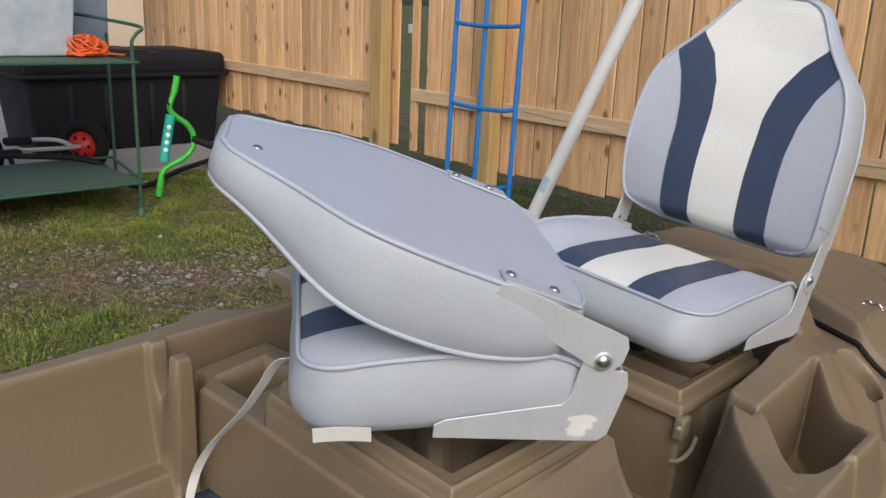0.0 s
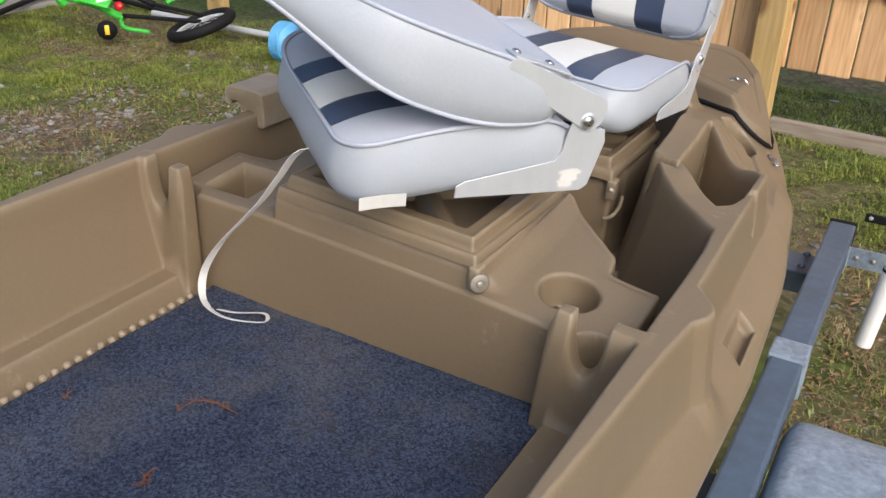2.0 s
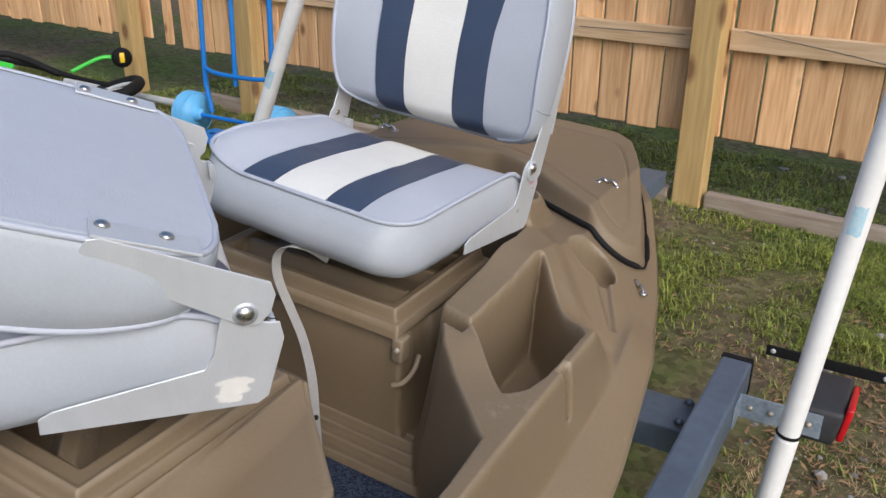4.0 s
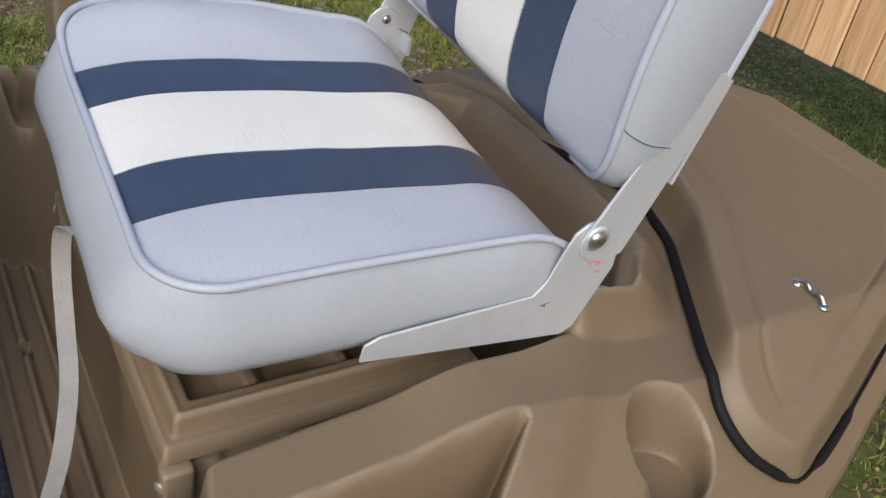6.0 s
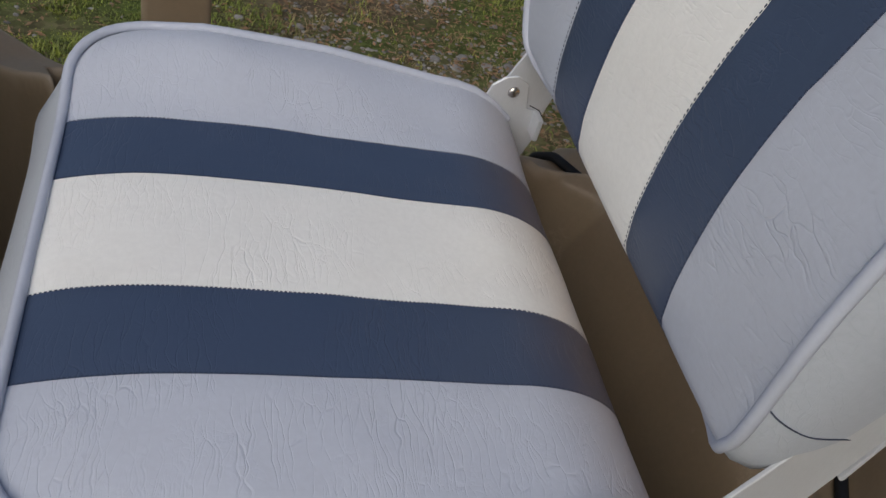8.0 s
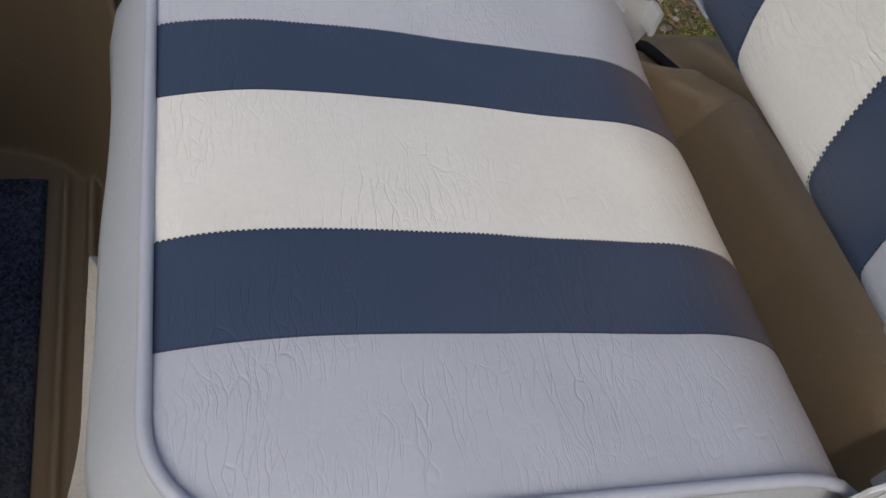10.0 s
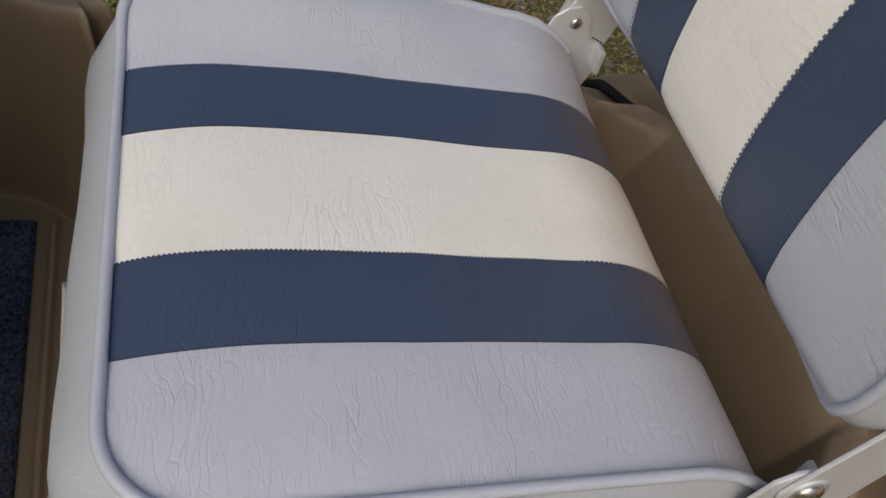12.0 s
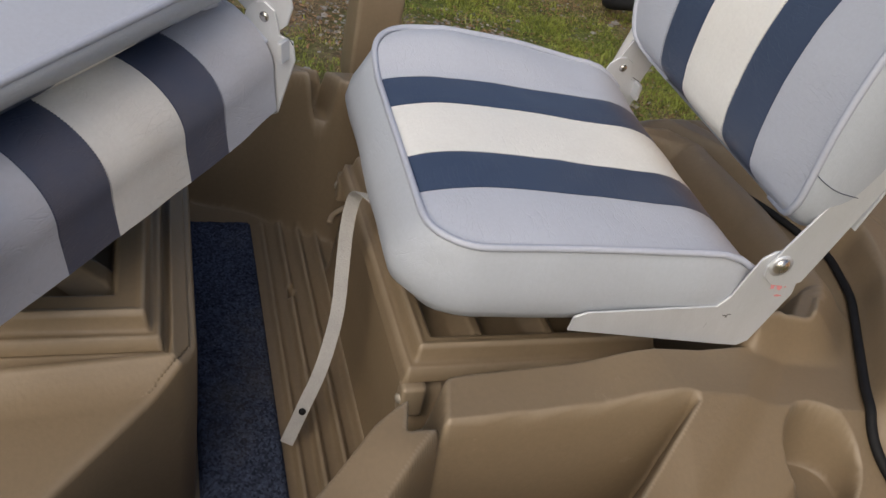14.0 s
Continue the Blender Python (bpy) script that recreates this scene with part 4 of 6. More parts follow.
def build_seat(m, fold, label, marks=(), bulge=1.5, bow=0.003):
    """fold: degrees by which the back leans back from upright (negative: folded forward over the cushion)."""
    BOW["rise"] = bow
    seat = thing("fishing_chair", m, label, "boat seat", "folding boat seats")
    # cushion top, sewn from five bands
    for b in range(5):
        xa, xb = BANDS[b], BANDS[b + 1]
        cols, rows = (17 if b in (0, 4) else 9), 60
        vs = []
        for j in range(rows):
            for i in range(cols):
                q = i / (cols - 1)
                if b == 0:
                    q = q ** 1.6
                if b == 4:
                    q = 1 - (1 - q) ** 1.6
                x = xa + (xb - xa) * q
                y, z = cushion_point(min(max(x, X0 + 1e-4), X1 - 1e-4), j / (rows - 1))
                if i in (0, cols - 1) and 0 < b + (i > 0) < 5:
                    z -= 0.0005
                vs.append((x, y, z))
        ob = mesh_ob("seat_panel", vs, grid_faces(rows, cols), BAND_MATS[b], seat, ("grey", "navy", "white", "navy", "grey")[b] + " vinyl panel")
    # boxing round the sides and front
    loop = side_loop()
    levels = ((0.0, -0.002), (0.004, -0.012), (0.007, -0.024), (0.011, -0.042), (0.012, -0.062), (0.009, -0.082), (0.001, -0.097), (-0.014, -0.105), (-0.05, -0.108))
    vs = []
    for i, (x, y) in enumerate(loop):
        a, b = Vector(loop[max(0, i - 1)]), Vector(loop[min(len(loop) - 1, i + 1)])
        d = (b - a).normalized()
        nrm = Vector((-d.y, d.x)) * -1
        if nrm.dot(Vector((x - (X0 + X1) / 2, y + 0.2))) < 0:
            nrm = -nrm
        rear = max(0.0, (y + 0.07) / 0.08)
        for off, z in levels:
            zz = z + (side_bow(y) + far_lift(x, y) - 0.05 * rear ** 2) * max(0.0, 1 + z / 0.11)
            corner = max(0.0, 1 - 4 * (abs(nrm.x) - abs(nrm.y)) ** 2)
            wob = 0.0035 * noise.noise((x * 9, y * 9, z * 14)) + 0.0045 * corner * noise.noise((x * 5, y * 5, z * 46)) * (off > 0)
            front = 1 + bulge * max(0.0, -nrm.y) ** 2 if off > 0 else 1
            off = off * 0.2 if nrm.x < -0.7 and off > 0 else off
            vs.append((x + nrm.x * (off + wob), y + nrm.y * (off * front + wob), zz))
    mesh_ob("boxing", vs, grid_faces(len(loop), len(levels)), PALEGREY, seat, "pale grey vinyl sides of the cushion")
    part("seat_pan", box_bm(X0 + 0.03, X1 - 0.03, YF + 0.04, YR - 0.08, -0.112, -0.102, 0.002), TOTE, seat, "dark underside board")
    pipe = [(x + (0.002 if x > 0 else -0.002), y, side_bow(y) + far_lift(x, y) - 0.045 * max(0.0, (y + 0.07) / 0.08) ** 2) for x, y in loop]
    tube_ob("piping", pipe, 0.0042, CORD, seat, "grey piping cord")
    # side brackets, near and far
    prof = [(-0.232, -0.104), (-0.230, -0.084), (-0.215, -0.077), (-0.052, -0.066), (-0.040, -0.050), (-0.032, -0.020), (-0.024, 0.006), (-0.012, 0.016), (0.0, 0.018), (0.014, 0.010), (0.020, -0.018), (0.038, -0.022), (0.041, -0.045), (0.016, -0.122), (0.003, -0.130), (-0.03, -0.127)]
    a = radians(fold)
    for side in (1, -1):
        xs = 0.2305 if side > 0 else -0.2485
        br = part("side_bracket", plate(prof, "x", xs, 0.0032 * 1), ALU, seat, "bent aluminium side bracket", smooth=False)
        # turned-in lip at the rear
        part("bracket_lip", box_bm(min(xs, xs - side * 0.022), max(xs, xs - side * 0.022), 0.028, 0.034, -0.045, -0.019, 0.002), ALU, br, smooth=False)
        # arm that carries the back
        w = lambda y, z: (y * math.cos(a) + z * math.sin(a), -y * math.sin(a) + z * math.cos(a))
        arm = [(-0.016, -0.006), (-0.010, -0.020), (0.006, -0.028), (0.030, -0.026), (0.044, -0.016), (0.0605, 0.168), (0.056, 0.180), (0.044, 0.184), (0.030, 0.178), (0.022, 0.168), (-0.010, 0.024)]
        xo = xs + (0.0036 if side > 0 else -0.0036)
        ao = part("back_arm", plate([w(y, z) for y, z in arm], "x", xo, 0.0032), ALU, seat, "flat aluminium hinge arm", smooth=False)
        slit = [(xs + (0.0033 if side < 0 else -0.0001), y, z) for y, z in ((0.022, -0.014), (0.034, -0.019), (0.039, -0.026))]
        tube_ob("tab_slit", slit, 0.0006, BLACK, br, sides=5)
        for x, outward in ((xo + (0.0032 if side > 0 else -0.0002), True), (xs + (-0.0002 if side > 0 else 0.0034), False)):
            bolt = part("hinge_bolt", dome(bmesh.new(), (x, 0, 0), (side if outward else -side, 0, 0), 0.0115 if outward else 0.0065, 0.007 if outward else 0.003), CHROME, ao, "domed hinge bolt" if outward else "small rivet end")
            if outward:
                tube_ob("washer", [(x - side * 0.0015, 0, 0), (x + side * 0.0008, 0, 0)], 0.0145, ALU, bolt, sides=24)
        for s in (0.10, 0.165):
            y, z = w(0.0635, s)
            n0 = w(1, 0)
            part("rivet", dome(bmesh.new(), (xs - side * 0.020, y, z), (0, n0[0], n0[1]), 0.0085, 0.005), CHROME, ao)
        # flange of the arm on the back board
        fl = box_bm(min(xs + side * 0.006, xs - side * 0.034), max(xs + side * 0.006, xs - side * 0.034), 0.0590, 0.0625, 0.065, 0.178, 0.001)
        bmesh.ops.transform(fl, matrix=Matrix.Rotation(-a, 4, "X"), verts=fl.verts)
        part("arm_flange", fl, ALU, ao, smooth=False)
    # the back: board behind, sewn bands in front, boxing between
    tilt = Matrix.Rotation(-a, 4, "X")
    SS = np.concatenate([np.linspace(0.035, 0.12, 12), np.linspace(0.13, 0.52, 40), np.linspace(0.525, 0.562, 8)])
    cx = -0.008
    yb = 0.055

    def face(x, s):
        hw = back_half(s)
        e = max(0.0, 1 - (abs(x) / max(hw, 1e-3)) ** 2.6)
        q = min(1.0, (s - 0.03) / 0.05) * min(1.0, (0.567 - s) / 0.05)
        # the pad is hollow across its middle
        hollow = min(1.0, max(0.0, (s - 0.09) / 0.16)) * min(1.0, max(0.0, (0.53 - s) / 0.08))
        return yb - back_thick(s) - 0.001 * e ** 0.8 * max(0.0, q) ** 0.5 + 0.015 * hollow * max(0.0, 1 - (x / max(hw, 1e-3)) ** 2)

    xi = lambda s: float(np.interp(s, [0, 0.30, 0.36, 0.42, 0.470, 0.495], [0.058, 0.060, 0.072, 0.102, 0.150, 0.20]))
    xo_ = lambda s: float(np.interp(s, [0, 0.24, 0.30, 0.36, 0.425, 0.455], [0.130, 0.131, 0.139, 0.158, 0.194, 0.26]))
    for b in range(5):
        vs = []
        cols = 11
        for s in SS:
            hw = back_half(s)
            i_, o_ = min(xi(s), hw), min(xo_(s), hw)
            e = (-hw, -o_, -i_, i_, o_, hw)
            for k in range(cols):
                q = k / (cols - 1)
                if b == 0:
                    q = q ** 1.6
                if b == 4:
                    q = 1 - (1 - q) ** 1.6
                x = e[b] + (e[b + 1] - e[b]) * q
                y = face(x, s) + (0.0008 if k in (0, cols - 1) and 0 < b + (k > 0) < 5 else 0)
                vs.append(tilt @ Vector((x + cx, y, s)))
        mesh_ob("back_panel", vs, grid_faces(len(SS), cols, flip=True), BAND_MATS[b], seat, ("grey", "navy", "white", "navy", "grey")[b] + " vinyl panel")
    ring = [(back_half(s), s) for s in SS] + [(-back_half(s), s) for s in SS[::-1]]
    lev = ((0.0, 0.0), (0.006, 0.12), (0.010, 0.35), (0.010, 0.65), (0.005, 0.9), (0.0, 1.0), (-0.01, 1.03))
    vs = []
    for x, s in ring:
        d = Vector((x, (s - 0.3) * 0.8)).normalized()
        th = back_thick(s)
        for off, q in lev:
            wob = 0.003 * noise.noise((x * 8, s * 8, q * 2))
            vs.append(tilt @ Vector((x + cx + d.x * (off + wob), yb - th * (1 - q), s + d.y * (off + wob))))
    n = len(ring)
    fs = []
    for i in range(n):
        j = (i + 1) % n
        for k in range(len(lev) - 1):
            fs.append((i * 7 + k, i * 7 + k + 1, j * 7 + k + 1, j * 7 + k))
    mesh_ob("back_boxing", vs, fs, PALEGREY, seat, "pale grey vinyl sides of the back")
    vs = []
    for s in SS:
        for k in range(13):
            q = k / 6 - 1
            vs.append(tilt @ Vector((cx + q * back_half(s), yb + 0.0015 + 0.004 * (1 - q * q) * min(1, (s - 0.03) * 20) * min(1, (0.567 - s) * 20), s)))
    mesh_ob("back_board", vs, grid_faces(len(SS), 13), GREY, seat, "smooth grey vinyl rear of the back")
    for q, nm in ((0.0, "back_piping"), (1.0, "back_piping")):
        line = [tilt @ Vector((x + cx, yb - back_thick(s) * (1 - q), s)) for x, s in ring]
        tube_ob(nm, line, 0.0042, CORD, seat, "grey piping cord", closed=q > 0.5)
    if fold > 0:
        for side in (1, -1):
            line = []
            for off, q in lev[:-1]:
                z0 = 0.117 - 0.012 * q
                hw = side * back_half(z0)
                d = Vector((hw, (z0 - 0.3) * 0.8)).normalized()
                k = off + 0.003 * noise.noise((hw * 8, z0 * 8, q * 2)) + 0.0003
                line.append(tilt @ Vector((hw + cx + d.x * k, yb - back_thick(z0) * (1 - q), z0 + d.y * k)))
            tube_ob("boxing_seam", smooth_path(line, 4), 0.0005, THREAD, seat, "dark sewn joint", sides=6)
    for side in (1, -1):
        for line_at in (xi, xo_):
            vs, fs = [], []
            for k in range(115):
                s0 = 0.045 + 0.0042 * k
                x0, x1 = line_at(s0), line_at(s0 + 0.0024)
                if x1 > back_half(s0) - 0.006:
                    break
                for x, s_, p in ((x0, s0, -0.0002), (x0, s0, 0.0011), (x1, s0 + 0.0024, 0.0011), (x1, s0 + 0.0024, -0.0002)):
                    vs.append(tilt @ Vector((cx + side * (x + p), face(x, s_) - 0.0006, s_)))
                fs.append((4 * k, 4 * k + 1, 4 * k + 2, 4 * k + 3))
            tagged(mesh_ob("back_stitching", vs, fs, THREAD, seat, "dark sewing thread", smooth=False), kind="stuff")
    # rivets on the rear of the back
    for x, s in ((0.055, 0.515),):
        p = tilt @ Vector((x + cx, yb + 0.004, s))
        part("rivet", dome(bmesh.new(), p, tilt @ Vector((0, 1, 0)), 0.008, 0.004), CHROME, seat)
    # thread along the seams
    for x, shift in ((BANDS[1], -1), (BANDS[2], 1), (BANDS[3], -1), (BANDS[4], 1)):
        vs, fs = [], []
        for k in range(150):
            t0 = 0.01 + 0.93 * k / 150
            ya, za = cushion_point(x, t0)
            yc, zc = cushion_point(x, t0 + 0.0036)
            n0 = Vector((0, -(zc - za), yc - ya)).normalized() * 0.0007
            for p, q in ((-0.0006, (ya, za)), (0.0006, (ya, za)), (0.0006, (yc, zc)), (-0.0006, (yc, zc))):
                vs.append(Vector((x - shift * 0.0003 + p, q[0], q[1] - 0.0012)) + n0 * 2)
            fs.append((4 * k, 4 * k + 1, 4 * k + 2, 4 * k + 3))
        tagged(mesh_ob("seam_stitching", vs, fs, THREAD, seat, "dark sewing thread", smooth=False), kind="stuff")
    for kind_, colour, y0, y1, z0, z1, count in marks:
        tagged(mesh_ob(kind_, *dabs(0.2305 + 0.0034, y0, y1, z0, z1, count), colour, seat, smooth=False), kind="stuff")
    return seat


front_seat = build_seat(FRONT_SEAT, 11, "striped white, navy and grey vinyl boat seat, opened upright",
                        (("pink_smear", PINK, 0.004, 0.026, -0.05, -0.03, 5), ("black_scratch", BLACK, -0.040, -0.024, -0.082, -0.078, 3), ("black_scratch", BLACK, -0.058, -0.056, -0.104, -0.092, 2)))
rear_seat = build_seat(REAR_SEAT, -66.7, "striped white, navy and grey vinyl boat seat, folded half shut",
                       (("white_scuff", PALE, -0.040, -0.004, -0.115, -0.088, 30),), 0.3, 0.013)
tag = box_bm(0.2335, 0.2345, -0.393, -0.315, -0.101, -0.076, 0.0004, 1)
bmesh.ops.subdivide_edges(tag, edges=list(tag.edges), cuts=3, use_grid_fill=True)
for v in tag.verts:
    v.co.x += 0.003 * math.sin(v.co.y * 40) + (v.co.z + 0.09) * 0.15
    v.co.z -= (v.co.y + 0.354) * 0.07
part("tag", tag, PALE, rear_seat, "white fabric tag", smooth=False)
true_size(front_seat, SEAT_SIZE)
true_size(rear_seat, SEAT_SIZE)


def build_mount(m, low, label):
    mt = thing("seat_mount", m, label, "seat mount", "seat mounts")
    part("top_plate", box_bm(-0.07, 0.05, -0.27, -0.15, -0.130, -0.113, 0.002), TOTE, mt)
    v, f = tube([(-0.01, -0.21, -0.135), (-0.01, -0.21, low)], 0.042, 20)
    mesh_ob("swivel", v, f, TOTE, mt)
    return true_size(mt, SEAT_SIZE)


build_mount(FRONT_SEAT, -0.215, "low dark swivel mount under the upright seat")
build_mount(REAR_SEAT, -0.215, "low dark swivel mount under the folded seat")


def ribbon(name, points, across, width, material, label, n=7, thick=0.0016):
    """Webbing: a flat band along points, each with its own direction across."""
    path = smooth_path(points, n)
    dirs = [v.normalized() for v in smooth_path(across, n)]
    vs = []
    for i, (p, d) in enumerate(zip(path, dirs)):
        t = (path[min(i + 1, len(path) - 1)] - path[max(i - 1, 0)]).normalized()
        d = (d - t * d.dot(t)).normalized()
        q = t.cross(d) * thick / 2
        for a, b in ((-1, -1), (-0.3, -1.25), (0.3, -1.25), (1, -1), (1, 1), (0.3, 1.25), (-0.3, 1.25), (-1, 1)):
            vs.append(p + d * a * width / 2 + q * b)
    fs = []
    for i in range(len(path) - 1):
        for k in range(8):
            fs.append((i * 8 + k, i * 8 + (k + 1) % 8, i * 8 + 8 + (k + 1) % 8, i * 8 + 8 + k))
    fs += [tuple(range(8))[::-1], tuple((len(path) - 1) * 8 + k for k in range(8))]
    ob = mesh_ob(name, vs, fs, material, None, smooth=False)
    ob.matrix_world = BOAT.copy()
    true_size(ob, BOAT_SIZE)
    return tagged(ob, label, "strap", "seat straps")


ribbon("webbing_strap", [(-0.10, 0.10, 0.378), (-0.152, 0.035, 0.369), (-0.205, 0.03, 0.297), (-0.257, 0.03, 0.223), (-0.32, 0.03, 0.15), (-0.373, 0.03, 0.088), (-0.418, 0.028, 0.02), (-0.434, 0.02, -0.030), (-0.41, -0.005, -0.066), (-0.36, -0.025, -0.070), (-0.30, -0.03, -0.066), (-0.235, -0.005, -0.062), (-0.222, 0.004, -0.054), (-0.24, 0.012, -0.048), (-0.30, -0.012, -0.058), (-0.345, -0.02, -0.063)],
       [(0.3, 1, 0), (0.5, 1, 0.2), (0.6, 1, 0.3), (0.5, 1, 0.3), (0.3, 1, 0.2), (0.3, 1, 0.2), (0.5, 1, 0), (0.5, 1, 0.1), (-0.1, 0.8, -0.2), (-0.25, 0.75, -0.35), (-0.25, 0.7, -0.4), (-0.25, 0.7, -0.4), (-0.25, 0.7, -0.4), (-0.25, 0.7, -0.4), (-0.25, 0.7, -0.4), (-0.25, 0.7, -0.4)],
       0.019, WEB, "white webbing strap hanging from the folded seat")
second_strap = ribbon("webbing_strap", [(0.07, 0.83, 0.27), (0.045, 0.80, 0.30), (0.012, 0.776, 0.304), (-0.012, 0.769, 0.282), (-0.014, 0.765, 0.248), (0.0, 0.761, 0.214), (0.03, 0.756, 0.171), (0.07, 0.748, 0.113), (0.11, 0.727, 0.043), (0.14, 0.699, -0.020), (0.165, 0.676, -0.068)],
       [(0.3, 1, 0)] * 11,
       0.021, WEB2, "grey webbing strap hanging from the upright seat")
eyelet = part("strap_bolt", dome(bmesh.new(), (0.142, 0.699, -0.022), (0.75, -0.35, 0.55), 0.006, 0.004), BLACK, second_strap, "small dark bolt through the strap")
true_size(eyelet, BOAT_SIZE)


# ---- fence ----
def build_fence():
    fence = thing("fence", Matrix.Translation((0, 3.40, 0)), "cedar picket fence with pale rails and treated posts", "fence")
    widths = (0.133, 0.139, 0.144)
    boards = []
    for w in widths:
        ob = part("picket", box_bm(-w / 2, w / 2, 0.0, 0.016, 0.0, 1.60, 0.005, 1), CEDAR, fence, smooth=False)
        boards.append(ob.data)
        bpy.data.objects.remove(ob)
    rng = random.Random(4)
    x = -8.6
    while x < 3.4:
        k = rng.randrange(3)
        w = widths[k]
        if not (-3.98 < x + w / 2 < -3.74):
            ob = new("picket", boards[k])
            ob.parent = fence
            ob.location = (x + w / 2, rng.uniform(-0.001, 0.002), (0.315 if x > -3.9 else 0.335) + rng.uniform(-0.012, 0.012))
            ob.rotation_euler = (0, rng.uniform(-0.004, 0.004), 0)
        x += w + rng.uniform(0.004, 0.012)
    for a, b, z in ((-8.6, -4.13, 0.695), (-3.79, -3.03, 0.69), (-2.87, -0.25, 0.685), (-0.11, 3.4, 0.70)):
        part("rail", box_bm(a, b, -0.038, -0.001, z, z + 0.088, 0.004, 1), RAIL, fence, "pale pine rail", smooth=False)
    for x0, x1 in ((-4.15, -4.01), (-3.02, -2.88), (-0.245, -0.115)):
        part("post", box_bm(x0, x1, -0.135, -0.040, -0.2, 1.9, 0.006, 1), POST, fence, "treated timber post", smooth=False)
    # latch side of the gate by the gap
    part("gate_stile", box_bm(-3.80, -3.74, -0.03, 0.0, 0.33, 1.9, 0.003, 1), CEDAR, fence, smooth=False)
    part("latch", box_bm(-3.845, -3.80, -0.03, -0.02, 1.16, 1.22, 0.002, 1), SILVER, fence, "small steel gate latch", smooth=False)
    # cracks that run through the rails
    for a, b, z, q in ((-2.7, -1.9, 0.74, -0.05), (-0.05, 0.7, 0.785, -0.10), (-0.8, -0.3, 0.735, 0.012)):
        tube_ob("rail_split", [(a, -0.0385, z), ((a + b) / 2, -0.039, z + q * 0.45), (b, -0.0385, z + q)], 0.003, TIMBER, fence, sides=5)


build_fence()
for x0, x1, z in ((-0.10, 3.4, 0.035), (-3.4, -0.27, 0.025)):
    edge = part("edging_timber", box_bm(0, x1 - x0, -0.03, 0.03, -0.12, 0.055, 0.008), TIMBER, smooth=False)
    edge.matrix_world = pose(x0, 3.30, z)
    tagged(edge, "weathered edging timber lying along the fence", "timber")


# ---- trailer ----
TRAILER = pose(0.695, 0, 0, 0, 0, 4.5)


